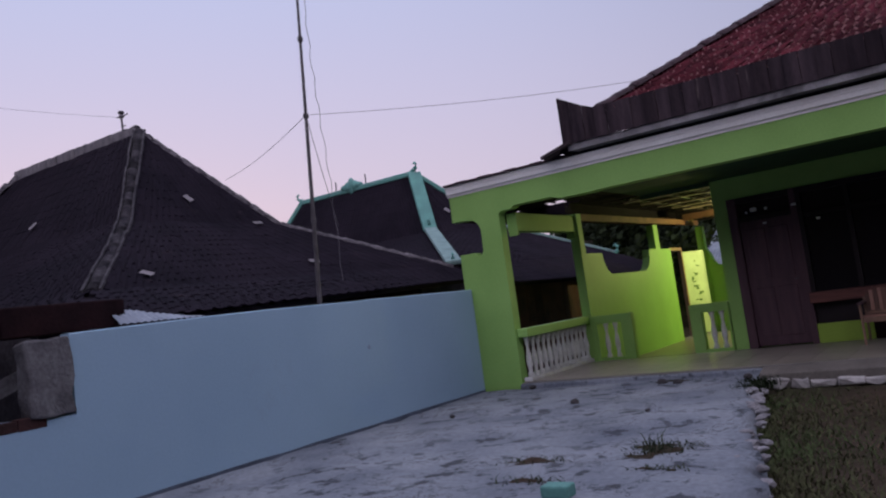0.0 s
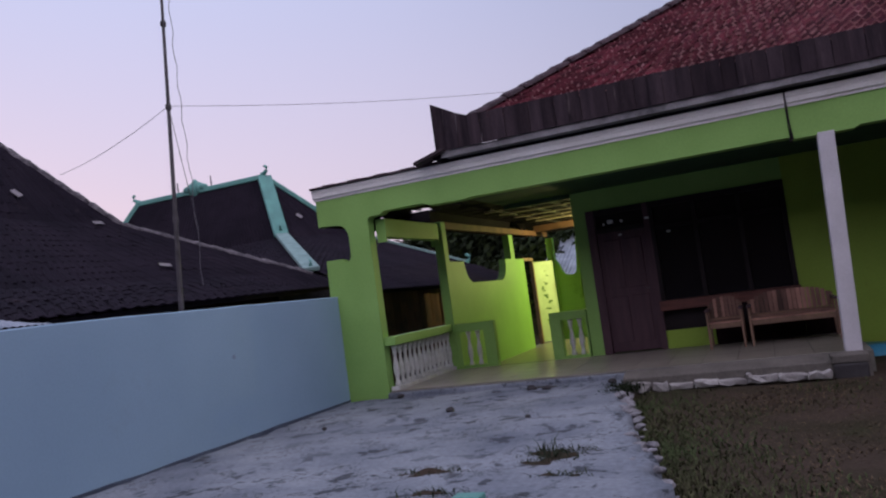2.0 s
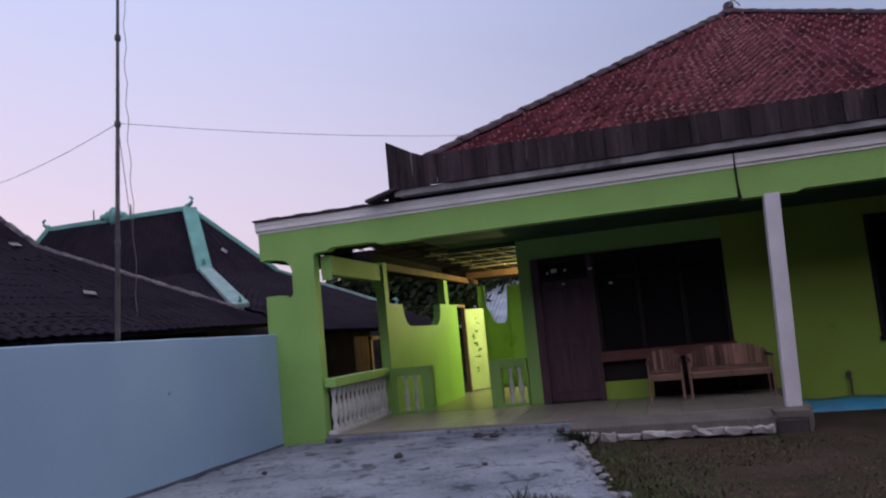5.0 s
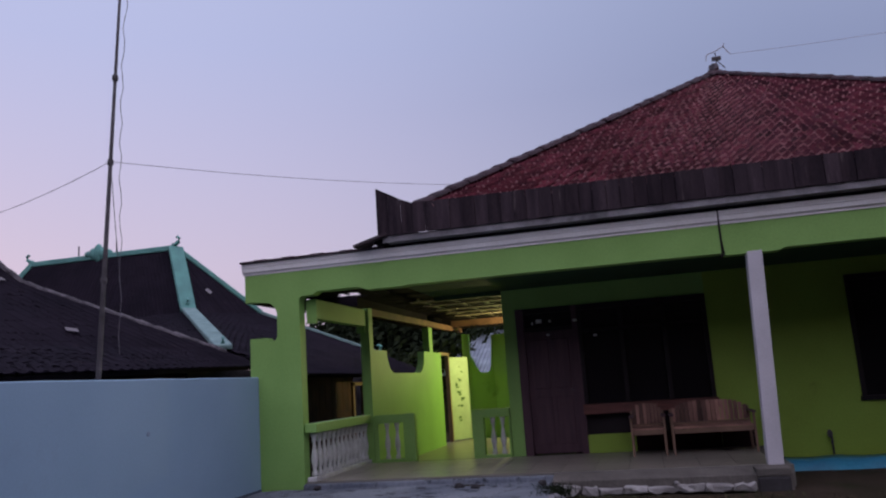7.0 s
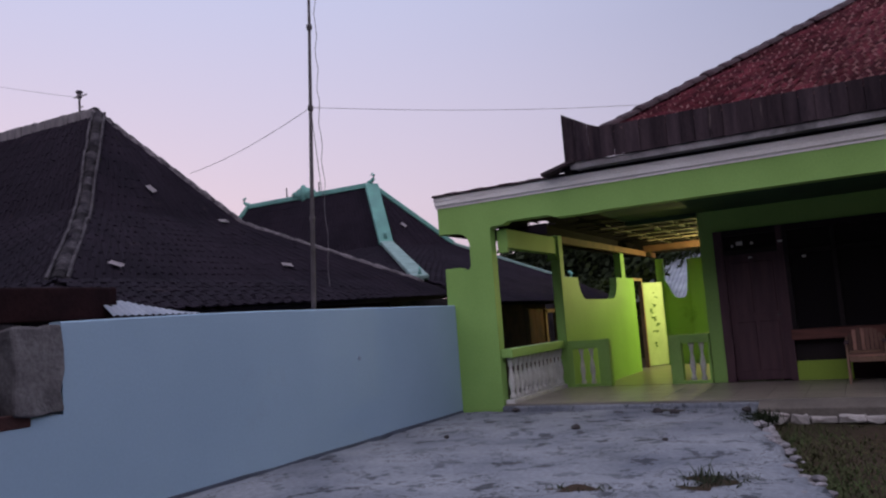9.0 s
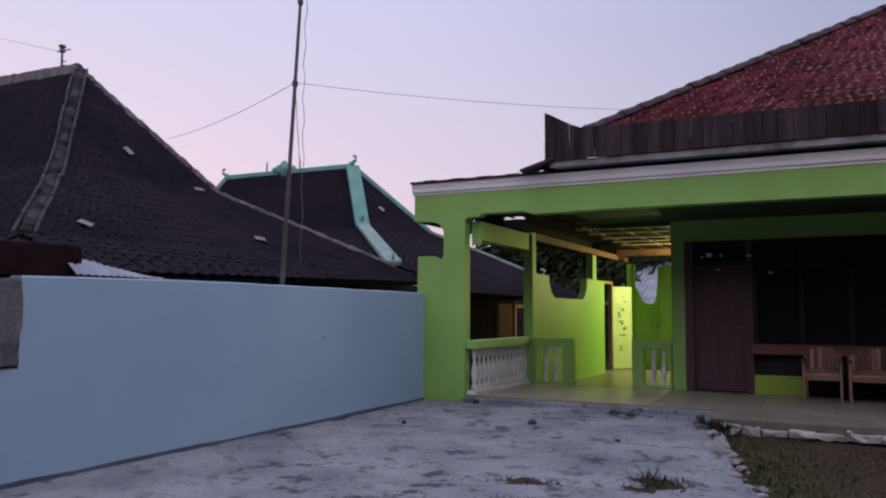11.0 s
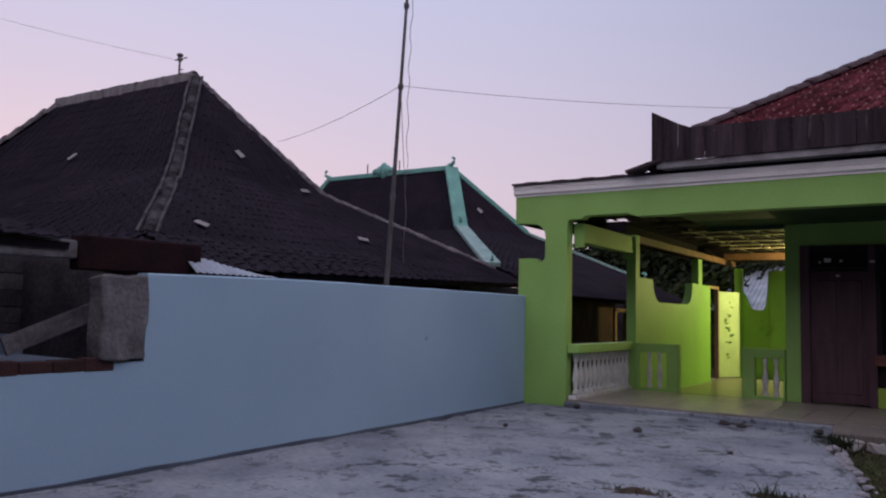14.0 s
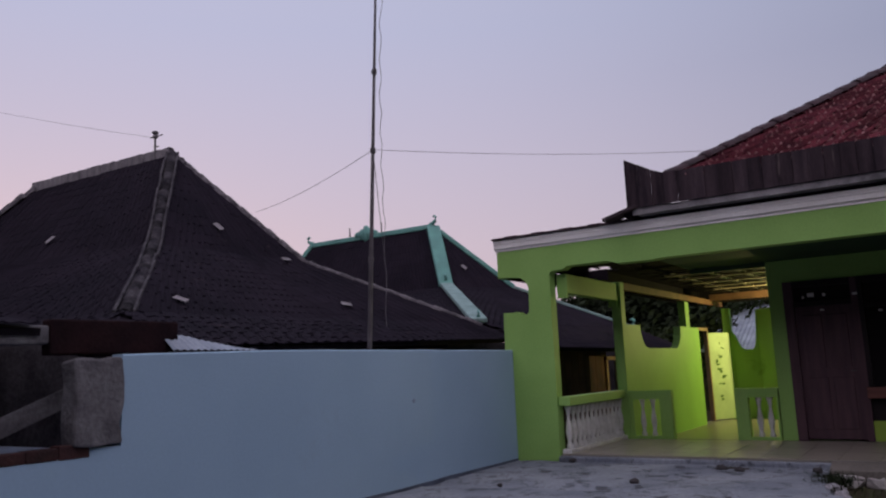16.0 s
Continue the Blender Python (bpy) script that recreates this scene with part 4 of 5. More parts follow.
pale = [on_face(faces_old[2], 0.57, 0.15, -28), on_face(faces_old[0], 0.46, 0.2, 22), on_face(faces_old[1], 0.11, 0.1, 60), on_face(faces_old[1], 0.58, 0.17, 55), on_face(faces_old[1], 0.80, 0.95, 60)]
old_roof = patches_to_roof("roof", old, faces_old, "blackened clay tile roof with grey mortar hips", pale, 6)
top_a, top_b = A + Vector((-0.04, 0, -0.07)), B + Vector((-0.1, 0, -0.06))
for i in range(13):
    p, q = top_a.lerp(top_b, i / 13), top_a.lerp(top_b, (i + 0.985) / 13)
    wob = Vector((0, random.uniform(-0.012, 0.012), random.uniform(-0.012, 0.012)))
    part("ridge_course", bar(bmesh.new(), p + wob, q + wob, 0.2, 0.26, bevel=0.02), RIDGE_PALE, old_roof, "limewashed mortar course along the ridge")
ridge([top_a + Vector((0, 0, 0.12)), top_b + Vector((0, 0, 0.12))], 0.075, 0.24, old_roof, DARK_CAP)
ridge([A + Vector((0, 0, -0.04)), KR, D], 0.085, 0.3, old_roof, MORTAR)
hip = [A + Vector((0.02, -0.02, -0.02)), A.lerp(KF, 0.55), KF, KF.lerp(C, 0.5) + Vector((0, 0, -0.03)), C]
ridge(hip, 0.08, 0.2, old_roof, DARK_CAP)
for side_ in (-1, 1):
    for a, b in zip(hip, hip[1:]):
        n = max(1, round((b - a).length / 0.3))
        across = (b - a).cross(Vector((0, 0, 1))).normalized() * 0.095 * side_
        for i in range(n):
            wob = Vector((random.uniform(-0.012, 0.012), random.uniform(-0.012, 0.012), random.uniform(-0.01, 0.012)))
            part("mortar_seam", bar(bmesh.new(), a.lerp(b, i / n) + across + wob, a.lerp(b, (i + 1.08) / n) + across + wob, 0.036, 0.05, bevel=0.012), HIP_SEAM, old_roof)
ridge([B + Vector((0, 0, -0.02)), KL + Vector((0, 0, 0.02)), KL.lerp(E_, 0.5)], 0.14, 0.3, old_roof, MORTAR)
# board walls set back under the eaves
part("wall", bar(bmesh.new(), (-2.0, 1.7, 0.55), (-1.2, 3.35, 0.55), 0.08, 2.2), OLD_WOOD, old)
for a, b in (((-1.3, -4.9), (-2.0, 1.7)), ((-1.3, -4.9), (-13.0, -5.0))):
    bm = bmesh.new()
    bar(bm, (*a, 0.6), (*b, 0.6), 0.08, 1.9)
    part("wall", bm, OLD_WOOD, old)
antenna("roof_mast", "short wire mast with insulator on the old ridge", (-6.1, -1.11, 5.24), 0.28, ((0, 0, 0.24, 0.13), (0, 0, 0.05, 0.03)))

teal = thing("neighbour_house", "old house with dark tile roof and turquoise hip trim", "house")
G, F = Vector((-6.2, 7.78, 5.06)), Vector((-10.75, 7.92, 5.10))
K1, P = Vector((-5.3, 6.92, 3.29)), Vector((-2.15, 3.1, 2.07))
K2, Q = Vector((-4.5, 9.05, 3.33)), Vector((-1.65, 10.05, 2.10))
K3, R = Vector((-11.8, 7.0, 3.3)), Vector((-14.5, 3.4, 2.1))
S = Vector((-11.0, 12.5, 2.6))
faces_teal = [(K1, K2, G, G), (P, Q, K2, K1), (K3, K1, G, F), (R, P, K1, K3), (Vector((-0.75, 2.75, 1.55)), Vector((-0.45, 10.7, 1.50)), Q, P), (Q, S, K2, K2), (K2, S, F, G), (S, R, K3, F)]
teal_roof = patches_to_roof("roof", teal, faces_teal, "dark tile roof with turquoise ridges",
                            [on_face(faces_teal[0], 0.45, 0.29, 20)], 5)


def trim(points, w, h, parent, mat=TEAL):
    for a, b in zip(points, points[1:]):
        part("hip_trim", bar(bmesh.new(), Vector(a) + Vector((0, 0, 0.03)), Vector(b) + Vector((0, 0, 0.03)), w, h, bevel=0.025), mat, parent)


trim([G, K1], 0.36, 0.12, teal_roof)
trim([K1 + Vector((0.05, -0.06, 0.02)), P], 0.32, 0.10, teal_roof, PALE_TEAL)
trim([G, K2], 0.16, 0.12, teal_roof)
trim([K2, Q], 0.14, 0.08, teal_roof, PALE_TEAL)
trim([G, F], 0.14, 0.14, teal_roof)
trim([F, K3], 0.2, 0.12, teal_roof)


def finial(p, sx, sy, s, parent):
    """A curled ridge horn."""
    pts = [Vector(p) + Vector((sx * a * s, sy * a * s, b * s)) for a, b in ((-0.1, 0.05), (0.12, 0.08), (0.28, 0.2), (0.32, 0.38), (0.22, 0.48), (0.12, 0.43))]
    part("finial", tube(pts, [0.1 * s, 0.11 * s, 0.1 * s, 0.085 * s, 0.06 * s, 0.035 * s], 8), TEAL, parent, smooth=True)


finial(G + Vector((-0.05, 0, 0.08)), 1, -0.1, 0.5, teal_roof)
finial(F + Vector((0, 0, 0.08)), -1, 0, 0.48, teal_roof)
finial(K1 + Vector((-0.1, 0.1, 0.12)), 0.6, -0.7, 0.45, teal_roof)
finial(P + Vector((-0.1, 0.12, 0.06)), 0.6, -0.7, 0.35, teal_roof)
finial(Q + Vector((-0.1, -0.06, -0.06)), 0.9, 0.3, 0.6, teal_roof)
mid = G.lerp(F, 0.52)
for dx, hh in ((-0.28, 0.1), (-0.14, 0.17), (0.0, 0.27), (0.14, 0.17), (0.28, 0.1)):
    b = bmesh.new()
    bmesh.ops.create_icosphere(b, subdivisions=2, radius=0.13)
    for v in b.verts:
        v.co.z *= hh / 0.13
        v.co += mid + Vector((dx, 0, 0.12))
    part("crest", b, TEAL, teal_roof, smooth=True)
for dx in (-0.62, 0.55):
    part("pin", tube([mid + Vector((dx, 0, 0.05)), mid + Vector((dx, 0, 0.38))], 0.02), MORTAR, teal_roof)
# board walls and a doorway under its near eave
for k in range(23):
    y = 3.3 + k * 0.31
    if 11 <= k <= 12:
        continue
    part("wall_board", boxed(-1.15 + random.uniform(-0.01, 0.01), -1.11, y, y + 0.3, -0.2, 1.62), HOUSE_WOOD, teal)
for y0 in (6.56, 7.31):
    part("door_post", boxed(-1.17, -1.06, y0, y0 + 0.11, -0.2, 1.34), PALE_WOOD, teal)
part("door_head", boxed(-1.17, -1.06, 6.56, 7.42, 1.28, 1.36), PALE_WOOD, teal)
part("wall", boxed(-13.5, -2.97, 4.3, 4.4, -0.2, 2.3), HOUSE_WOOD, teal)
part("wall", boxed(-5.6, -5.5, 4.4, 10.0, -0.2, 2.3), HOUSE_WOOD, teal)

# zinc roof of a low building behind the passage
z = thing("zinc_roof", "low grey corrugated zinc roof behind the passage", "roof")
bm = bmesh.new()
rows_ = []
for i in range(90):
    x = -0.5 + i * 0.06
    rows_.append([bm.verts.new((x, 11.8, 1.40 + 0.02 * (i % 2))), bm.verts.new((x, 15.5, 3.0 + 0.02 * (i % 2)))])
for a, b in zip(rows_, rows_[1:]):
    bm.faces.new((a[0], b[0], b[1], a[1]))
part("sheet", bm, ZINC, z)
part("wall", boxed(-3.6, 4.7, 12.3, 12.4, -0.2, 1.56), OLD_WOOD, z)

# ---- shed behind the cut-down wall ----
shed = thing("shed", "dark timber shed with open side behind the low wall", "shed", at=(0, 0.06, -0.08))
part("eave_beam", bar(bmesh.new(), (-0.1, -5.36, 1.63), (-0.1, -6.42, 1.62), 0.12, 0.25, bevel=0.015), DARK_BEAM, shed, "sooty red-brown eave board")
part("eave_beam", bar(bmesh.new(), (-0.1, -6.42, 1.635), (-0.1, -9.5, 1.60), 0.1, 0.13, bevel=0.015), RAW_CONCRETE, shed, "grey weathered beam")
patches_to_roof("shed_roof", shed, [tuple(Vector(p) for p in ((-0.02, -12.0, 1.69), (-0.02, -6.5, 1.71), (-2.2, -6.5, 2.15), (-2.2, -12.0, 2.15)))], "low dark tiled shed roof")
for k in range(9):
    z0 = 0.55 + k * 0.135
    part("back_board", boxed(-1.32, -1.29 + 0.008 * (k % 2), -12.0, -5.2, z0, z0 + 0.128), OLD_WOOD, shed)
part("ledge", boxed(-1.28, 0.0, -12.0, -6.15, 0.70, 0.84), LEDGE_BLUE, shed, "dusty blue-grey ledge")
part("ledge_back", boxed(-1.28, -1.2, -12.0, -6.15, 0.84, 1.0), LEDGE_BLUE, shed)
part("diagonal_board", bar(bmesh.new(), (-0.3, -6.76, 0.95), (-0.24, -6.12, 1.22), 0.03, 0.13), RAW_CONCRETE, shed, "grey board leaning across the opening")
part("post", boxed(-0.2, -0.1, -8.9, -8.8, 0.0, 1.6), OLD_WOOD, shed)
part("side", boxed(-1.3, -0.16, -6.14, -6.08, 0.2, 1.6), OLD_WOOD, shed)

# corrugated sheet lying behind the wall's top
cs = thing("zinc_sheet", "bent pale corrugated zinc sheet behind the blue wall", "metal sheet", at=(0, 0, -0.035))
bm = bmesh.new()
rows_ = []
for i in range(27):
    y = -5.42 + i * 0.034
    w = (0.165 + 0.02 * noise.noise(Vector((0, i * 0.37, 2)))) * (1 - i / 28.0)
    zz = 1.478 + 0.012 * (i % 2)
    rows_.append([bm.verts.new((0.06, y, zz)), bm.verts.new((-0.12, y - 0.02, zz + w)), bm.verts.new((-0.12, y - 0.02, zz + w - 0.004)), bm.verts.new((0.06, y, zz - 0.004))])
for a, b in zip(rows_, rows_[1:]):
    for i in range(4):
        bm.faces.new((a[i], a[(i + 1) % 4], b[(i + 1) % 4], b[i]))
part("sheet", bm, ZINC, cs)
part("support", boxed(-0.1, 0.04, -5.4, -4.3, -0.2, 1.475), OLD_WOOD, cs)

# ---- the tall pole with its wires ----
pole = thing("antenna_pole", "tall thin dark pole behind the blue wall", "pole", at=(0.1, -2.98, 0))
base = Vector((0, -0.155, -0.2))
slope = Vector((0, 0.068, 1.0))
pp = [base + slope * h for h in (0, 1.5, 2.5, 3.9, 5.2, 7.2)]
part("shaft", tube(pp, [0.028, 0.026, 0.023, 0.019, 0.015, 0.011], 8), IRON, pole)
for h in (2.6, 3.82, 4.75):
    c = base + slope * h
    part("clamp", lathe([(0.028, -0.03), (0.032, 0), (0.028, 0.03)], 8, Matrix.Translation(c)), IRON, pole)
wtop = Vector((0.1, -2.98, 0)) + base + slope * 5.0
K = Vector((0.1, -2.98, 0)) + base + slope * 3.83


def wire(label, points):
    tagged(part("wire", tube(points, 0.0038, 5), WIRE), label, "wire")


wire("thin sagging wire from the pole to the red roof", sag(K, (2.92, 0.4, 3.80), 0.05))
wire("thin sagging wire from the pole to the old roof", sag(K, (-4.45, -0.3, 4.0), 0.07))
hang = [Vector(p) for p in ((0.12, -2.6, 6.0), (0.06, -2.62, 5.2), (-0.06, -2.5, 4.44), (-0.26, -2.25, 3.8), (-0.40, -2.05, 3.0), (-0.48, -1.95, 1.75))]
wavy = []
for a, b in zip(hang, hang[1:]):
    wavy += [a.lerp(b, i / 6) + Vector((0.018 * math.sin((len(wavy) + i) * 1.9), 0.0, 0.0)) for i in range(6)]
tagged(part("cable", tube(sag(K, (-0.62, -1.75, 2.45), 0.03), 0.004, 5), CABLE), "thin slack cable running down behind the pole", "cable")
tagged(part("cable", tube(wavy + [hang[-1]], 0.004, 5), CABLE), "thin wavy cable hanging behind the pole", "cable")
wire("thin wire running off from the old roof's mast", sag((-6.15, -1.11, 5.47), (-18.5, -1.2, 9.6), 0.12))
wire("thin wire running off from the red roof's antenna", sag((AP[0] + 0.32, AP[1], AP[2] + 0.34), (20.0, 4.6, 7.5), 0.35))

# ---- veranda furniture ----
def seat(name, label, x0, x1, y0, y1, slats):
    """A slatted seat with an arched slatted back, arms and pale legs."""
    t = thing(name, label, "bench" if x1 - x0 > 0.8 else "chair", at=((x0 + x1) / 2, (y0 + y1) / 2, 0.08))
    w, d = (x1 - x0) / 2, (y1 - y0) / 2
    for sx in (-1, 1):
        part("leg", bar(bmesh.new(), (sx * (w - 0.02), -d, 0), (sx * (w - 0.02), -d + 0.02, 0.50), 0.028, 0.030, (0, 1, 0), 0.006), PALE_WOOD, t)
        part("leg", bar(bmesh.new(), (sx * (w - 0.02), d, 0), (sx * (w - 0.02), d + 0.03, 0.56), 0.028, 0.030, (0, 1, 0), 0.006), PALE_WOOD, t)
        part("arm", bar(bmesh.new(), (sx * (w - 0.02), -d - 0.03, 0.505), (sx * (w - 0.02), d + 0.03, 0.50), 0.055, 0.025, bevel=0.006), DOOR_WOOD, t)
    part("front_rail", boxed(-w + 0.04, w - 0.04, -d - 0.015, -d + 0.02, 0.27, 0.33, bevel=0.006), PALE_WOOD, t)
    part("back_rail", boxed(-w + 0.04, w - 0.04, d - 0.015, d + 0.015, 0.34, 0.38, bevel=0.006), PALE_WOOD, t)
    for k in range(5):
        y = -d + 0.02 + (2 * d - 0.04) * (k + 0.5) / 5
        part("seat_slat", boxed(-w + 0.03, w - 0.03, y - 0.04, y + 0.04, 0.33, 0.35, bevel=0.004), SLAT_WOOD, t)
    for k in range(slats):
        u = (k + 0.5) / slats * 2 - 1
        x = u * (w - 0.035)
        h = 0.66 - 0.11 * abs(u) ** 4
        sw = (w - 0.035) / slats * 0.88
        m = Matrix.Translation((x, d - 0.02, 0.34)) @ Matrix.Rotation(radians(-7), 4, "X")
        part("back_slat", boxed(-sw, sw, -0.01, 0.01, 0.045, h - 0.34, m, bevel=0.003), SLAT_WOOD, t)
    return t


seat("armchair", "worn slatted wooden armchair on the veranda", 4.83, 5.29, 1.36, 1.86, 8)
seat("bench", "worn slatted wooden bench on the veranda", 5.35, 6.40, 1.33, 1.86, 17)

# blue sheet and a tap at the foot of the right-hand wall
bm = bmesh.new()
vv = []
for i in range(22):
    x = 6.62 + i * 0.16
    vv.append([bm.verts.new((x, 1.15 + 0.03 * math.sin(i), GZ - 0.02)), bm.verts.new((x, 1.2 + 0.03 * math.sin(i * 1.7), -0.05 + 0.012 * math.sin(i * 2.1))),
               bm.verts.new((x, 1.95, -0.07 + 0.01 * math.cos(i * 1.3))), bm.verts.new((x, 1.98, GZ - 0.02))])
for a, b in zip(vv, vv[1:]):
    for i in range(3):
        bm.faces.new((a[i], b[i], b[i + 1], a[i + 1]))
bm.faces.new(vv[0])
bm.faces.new(vv[-1][::-1])
tagged(part("plastic_sheet", bm, BLUE_SHEET, smooth=True), "crumpled bright blue plastic sheet along the wall", "plastic sheet")
tap = thing("garden_tap", "dark standpipe tap against the green wall", "tap", at=(7.40, 2.08, 0))
part("pipe", tube([(0, 0, -0.25), (0, 0, 0.15), (-0.03, -0.02, 0.2)], 0.016), IRON, tap)
part("tap_head", lathe([(0.02, 0.15), (0.035, 0.18), (0.035, 0.22), (0.015, 0.25)], 8, Matrix.Translation((-0.02, -0.01, 0))), IRON, tap)

# ---- plants ----
def blades(name, spots, label, lo=0.05, hi=0.16, mat=GRASS, lean=0.5):
    verts, faces = [], []
    for x, y, z in spots:
        h, a, w = random.uniform(lo, hi), random.uniform(0, math.tau), random.uniform(0.003, 0.007)
        d = Vector((math.cos(a), math.sin(a), 0))
        s = Vector((-d.y, d.x, 0)) * w
        b = Vector((x, y, z))
        l = random.uniform(0.2, 1) * lean * h
        k = len(verts)
        for p in (b - s, b + s, b + d * l * 0.4 + Vector((0, 0, h * 0.65)) + s * 0.7, b + d * l * 0.4 + Vector((0, 0, h * 0.65)) - s * 0.7, b + d * l + Vector((0, 0, h))):
            verts.append(tuple(p))
        faces += [(k, k + 1, k + 2, k + 3), (k + 3, k + 2, k + 4)]
    me = bpy.data.meshes.new(name)
    me.from_pydata(verts, [], faces)
    me.materials.append(mat)
    return tagged(new(name, me), label, "grass" if label else "", kind="stuff")


green, dry = [], []
while len(green) + len(dry) < 60000:
    y = random.uniform(-9.0, -0.45)
    x = edge_x(y) - 0.02 + (11.0 - edge_x(y)) * random.random() ** 1.6
    near = max(0.0, 1 - (x - edge_x(y)) / 1.3)
    patch = noise.noise(Vector((x * 0.9, y * 0.9, 2)))
    if y > -0.7 and x < 4.15:
        continue
    if random.random() < 0.9 * near + 0.35 * max(0.0, patch):
        green.append((x, y, GZ - 0.005))
    elif patch > -0.35:
        dry.append((x, y, GZ - 0.005))
blades("grass", green, "short dull green grass beside the slab", 0.012, 0.06, GRASS, 2.0)
blades("dry_grass", dry, "flattened straw-coloured dry grass", 0.005, 0.02, DRY_GRASS, 4.0)


def weeds(x0, y0, rx, ry, count, label, z0=0.0):
    """A low mat of weeds on a hump of dirt, growing from a crack."""
    w = thing("weed_patch", label, "weeds", at=(x0, y0, z0))
    bm = bmesh.new()
    bmesh.ops.create_grid(bm, x_segments=14, y_segments=14, size=1.0)
    for v in bm.verts:
        d = min(1.0, math.hypot(v.co.x, v.co.y))
        lump = 0.6 + 0.8 * noise.noise(Vector((v.co.x * 2 + x0, v.co.y * 2, y0)))
        v.co = Vector((v.co.x * rx * 1.3, v.co.y * ry * 1.3, -0.02 + 0.045 * (1 - d * d) * lump))
    part("dirt", bm, SOIL, w, smooth=True)
    spots = [(random.gauss(0, rx * 0.55), random.gauss(0, ry * 0.55), 0.0) for _ in range(count)]
    b = blades("leaves", spots, "", 0.008, 0.035, WEED, 3.0)
    b.parent = w
    if count > 100:
        stalks = [(random.gauss(-0.1 * rx, rx * 0.5), random.gauss(0, ry * 0.5), 0.0) for _ in range(count // 9)]
        b = blades("stalks", stalks, "", 0.04, 0.12, WEED, 1.6)
        b.parent = w


weeds(4.08, -3.88, 0.24, 0.20, 300, "low dark weeds growing from a crack in the concrete")
weeds(3.28, -4.27, 0.26, 0.09, 70, "small dark weeds in a crack of the slab")
weeds(3.52, -4.82, 0.22, 0.10, 95, "flat dark weeds along a crack of the slab")
weeds(4.28, -4.48, 0.17, 0.06, 60, "flat dark weeds along a crack of the slab")
weeds(2.95, -0.32, 0.3, 0.07, 60, "dirt and weeds along the step")
spots = [(4.0 + random.gauss(0, 0.09), -0.75 + random.gauss(0, 0.22), -0.06) for _ in range(700)]
blades("weed_tuft", spots, "dark weeds in the corner beside the step", 0.03, 0.11, LEAF, 1.0)


def tree(label, at, height, crown, count, seed, spread=1.0):
    rnd = random.Random(seed)
    t = thing("tree", label, "tree", at=at)
    trunk = [Vector((0, 0, -0.3)), Vector((0.1, 0.05, height * 0.3)), Vector((0.05, 0.15, height * 0.6)), Vector((0.2, 0.1, height * 0.85))]
    bm = tube(trunk, [0.2, 0.15, 0.11, 0.05], 8)
    tips = []
    for k in range(9):
        a = rnd.uniform(0, math.tau)
        s = trunk[1].lerp(trunk[3], rnd.random())
        tip = s + Vector((math.cos(a) * crown * rnd.uniform(0.5, 1), math.sin(a) * crown * rnd.uniform(0.5, 1), rnd.uniform(0.2, 0.5) * crown))
        tube([s, s.lerp(tip, 0.5) + Vector((0, 0, 0.1)), tip], [0.06, 0.04, 0.015], 6, bm)
        tips += [tip, s.lerp(tip, 0.7)]
    part("trunk", bm, BARK, t)
    verts, faces = [], []
    for _ in range(count):
        c = rnd.choice(tips) + Vector((rnd.gauss(0, 1), rnd.gauss(0, 1), rnd.gauss(0, 0.8))) * crown * 0.22 * spread
        n = Vector((rnd.gauss(0, 1), rnd.gauss(0, 1), rnd.gauss(0.5, 1))).normalized()
        u = n.orthogonal().normalized() * rnd.uniform(0.08, 0.17)
        w = n.cross(u).normalized() * rnd.uniform(0.04, 0.08)
        k = len(verts)
        verts += [tuple(c - u), tuple(c + w), tuple(c + u), tuple(c - w)]
        faces.append((k, k + 1, k + 2, k + 3))
    me = bpy.data.meshes.new("crown")
    me.from_pydata(verts, [], faces)
    me.materials.append(LEAF)
    ob = new("crown", me)
    ob.parent = t
    tagged(ob, kind="stuff")
    return t


tree("dark leafy tree behind the passage", (-2.7, 15.0, GZ), 3.4, 2.0, 9000, 3)
tree("dark leafy tree behind the far house", (-5.0, 15.6, GZ), 3.7, 1.6, 9000, 4)
tree("dark leafy tree beyond the passage wall", (-1.3, 15.2, GZ), 3.2, 1.9, 9000, 5)
tree("dark leafy tree beyond the passage end", (0.4, 16.6, GZ), 3.3, 1.8, 8000, 6)
tree("dark leafy shrub behind the far house", (-1.0, 11.3, GZ), 2.3, 1.1, 5200, 8)
tree("low dark tree beyond the shed", (-17.5, -0.9, GZ), 4.0, 1.4, 12000, 11)
tree("dark leafy tree beyond the shed", (-18.5, -2.6, GZ), 4.1, 1.6, 12000, 12)

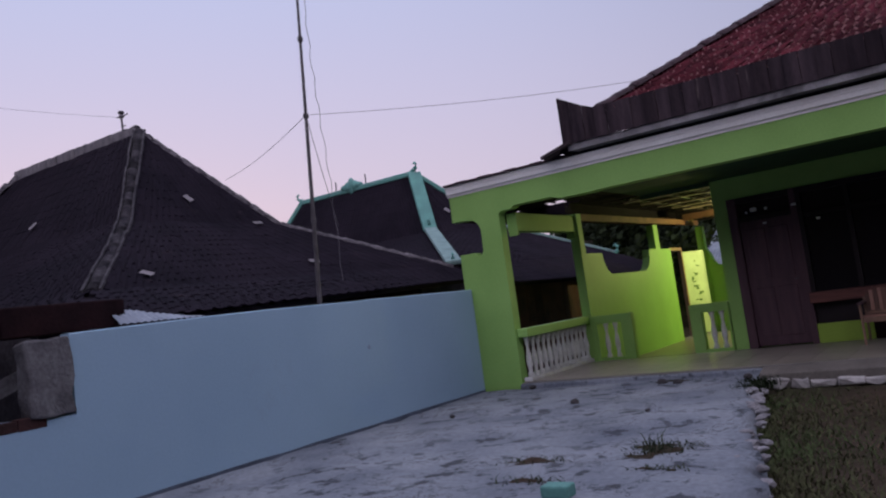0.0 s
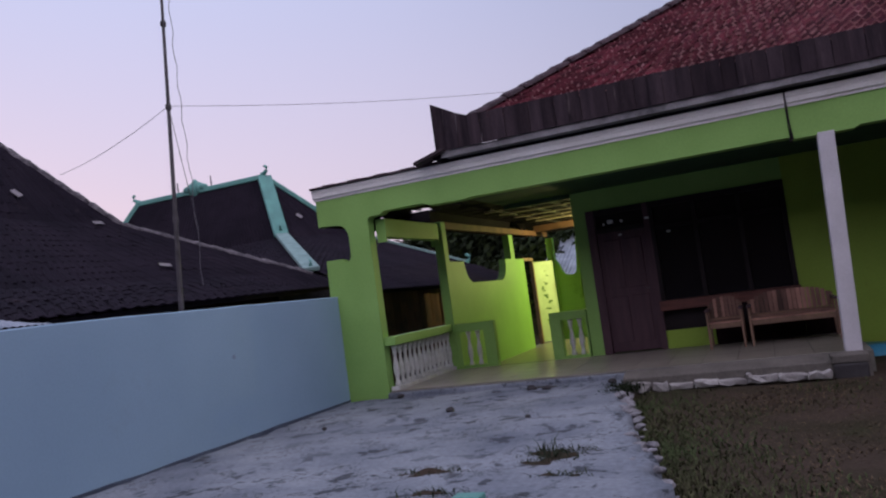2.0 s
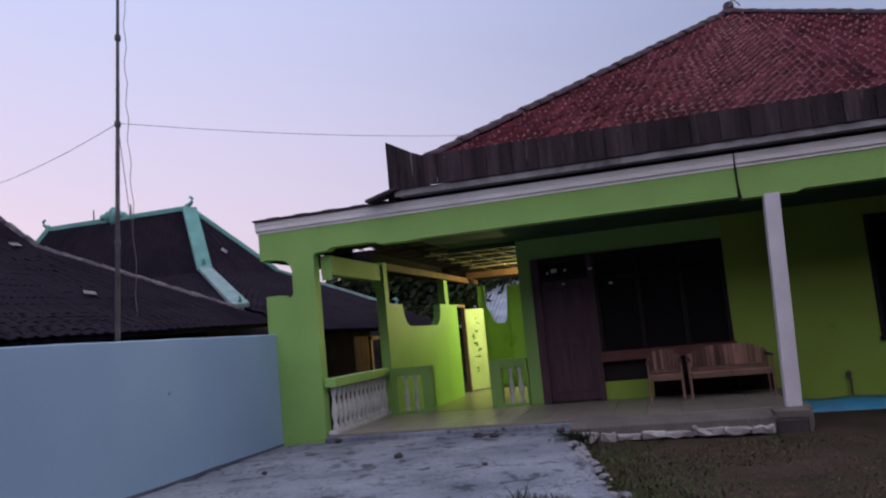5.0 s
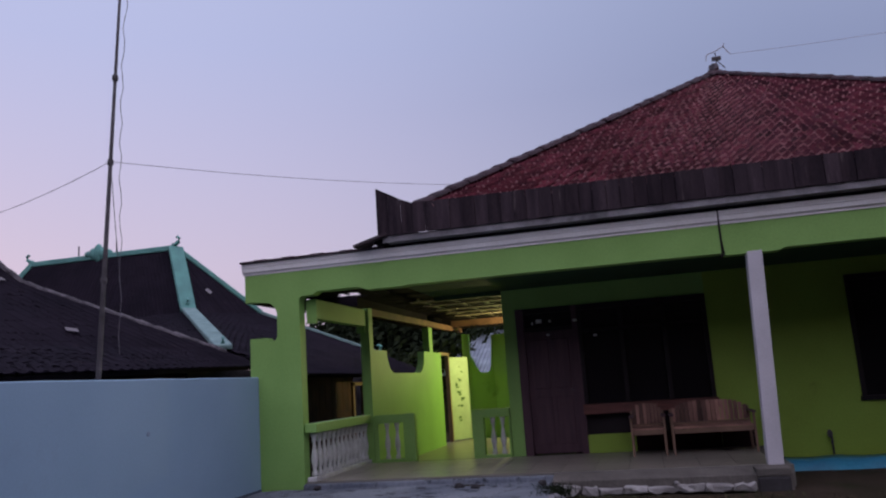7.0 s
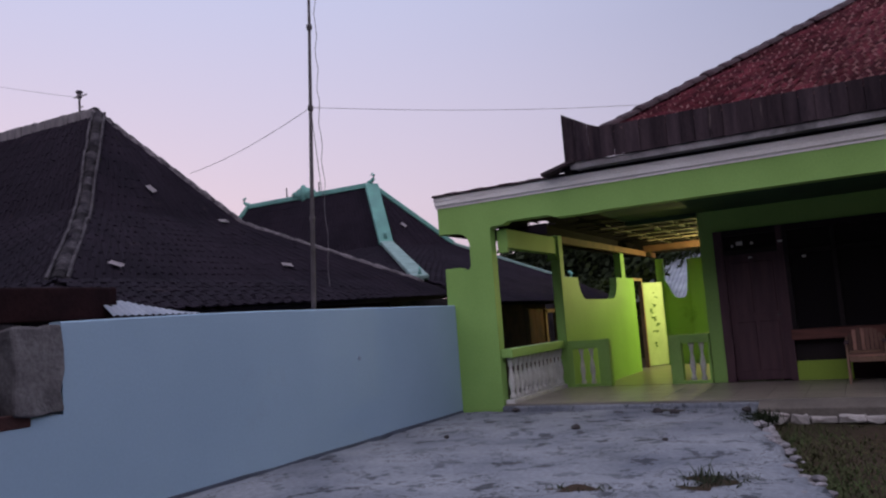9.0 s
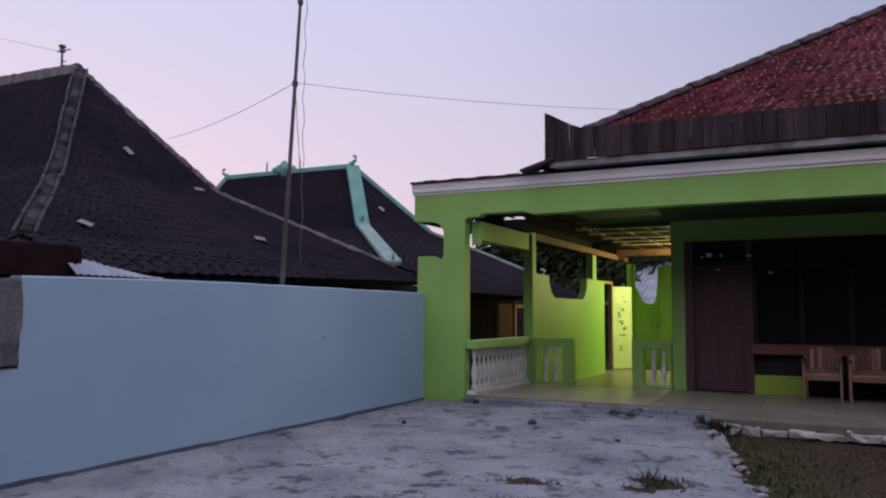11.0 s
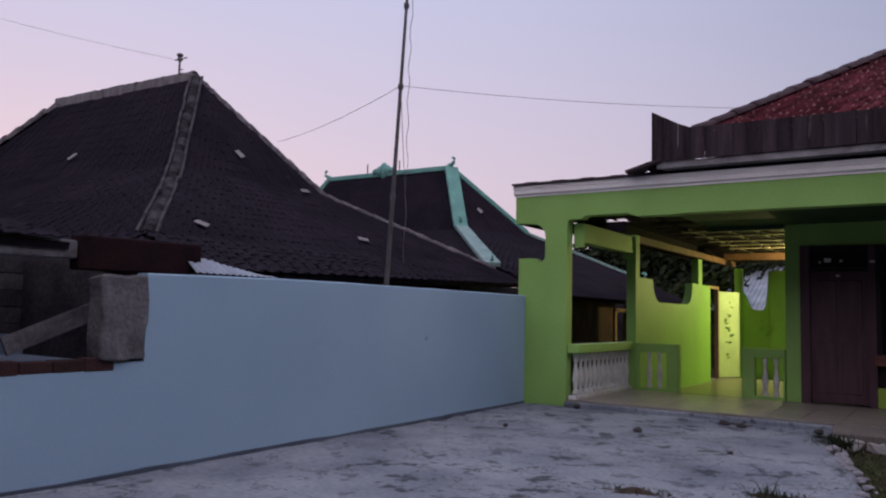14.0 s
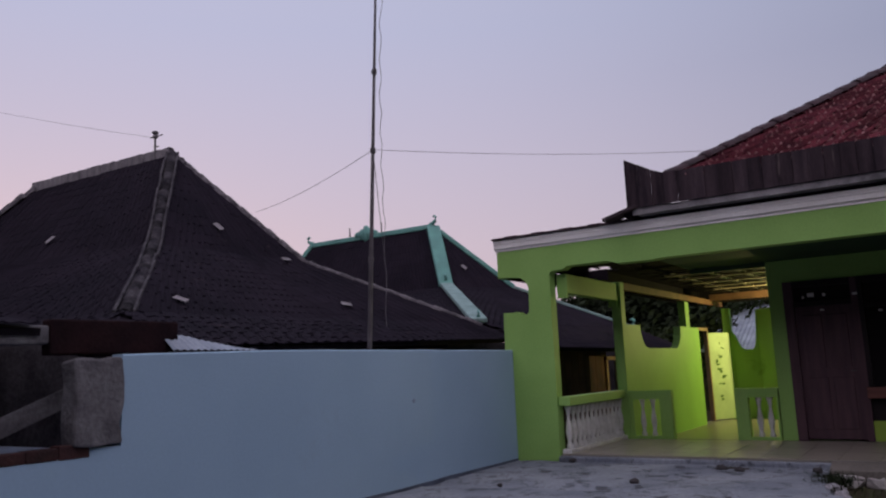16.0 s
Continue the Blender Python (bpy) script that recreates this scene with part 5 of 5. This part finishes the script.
palm = thing("banana_plant", "ragged banana plant standing behind the shed", "plant", at=(-17.2, -1.5, GZ))
part("stem", tube([(0, 0, -0.2), (0.05, 0, 1.8), (0.1, 0.05, 4.6)], [0.14, 0.11, 0.07], 8), BARK, palm)
for k in range(9):
    a = math.tau * k / 9 + 0.3
    bm = bmesh.new()
    rows_ = []
    for i in range(9):
        s = i / 8
        c = Vector((0.1 + math.cos(a) * 1.6 * s, 0.05 + math.sin(a) * 1.6 * s, 4.4 + 1.5 * s - 1.1 * s * s + (0.5 if k % 3 == 0 else 0) * s))
        w = 0.24 * math.sin(math.pi * min(1, 0.12 + s * 0.9)) * (0.65 if i % 2 else 1)
        side = Vector((-math.sin(a), math.cos(a), 0)) * w
        rows_.append([bm.verts.new(c - side - Vector((0, 0, w * 0.4))), bm.verts.new(c), bm.verts.new(c + side - Vector((0, 0, w * 0.4)))])
    for p, q in zip(rows_, rows_[1:]):
        bm.faces.new((p[0], p[1], q[1], q[0]))
        bm.faces.new((p[1], p[2], q[2], q[1]))
    part("frond", bm, LEAF, palm)

# ---- many small pieces last: roof tiles and floor tiles ----
front = ((X0, Y0, EZ), (X1, Y0, EZ), AP, AP)
side = ((X0, Y1, EZ), (X0, Y0, EZ), AP, AP)
v0, f0 = tile_shape(relief=1.35)
tile_mesh = bpy.data.meshes.new("roof_tile")
tile_mesh.from_pydata(v0, [], f0)
tile_mesh.materials.append(RED_TILE)
tile_mesh.materials.append(TILE_LIP)
tile_mesh.polygons.foreach_set("material_index", [i % 2 for i in range(len(f0))])
rest, single = [], 0
for m, j in tile_rows(front):
    if m.translation.x < 8.6 and single < 300:
        ob = new("roof_tile", tile_mesh)
        ob.parent = roof
        ob.matrix_local = m
        single += 1
    else:
        rest.append(m)
rest += [m for m, _ in tile_rows(side)]
tile_sheet("roof_tiles", rest, RED_TILE, roof, lip=TILE_LIP, relief=1.35)

T = 0.40
floor_mesh = bpy.data.meshes.new("floor_tile")
bm = boxed(-T / 2 + 0.003, T / 2 - 0.003, -T / 2 + 0.003, T / 2 - 0.003, -0.01, 0.008, bevel=0.002)
bm.to_mesh(floor_mesh)
bm.free()
floor_mesh.materials.append(FLOOR_TILE)
for i in range(14):
    for j in range(5):
        x, y = 1.0 + i * T, 0.22 + j * T
        if x > 6.45:
            continue
        ob = new("floor_tile", floor_mesh)
        ob.parent = floor
        ob.location = (x, y, 0.073)
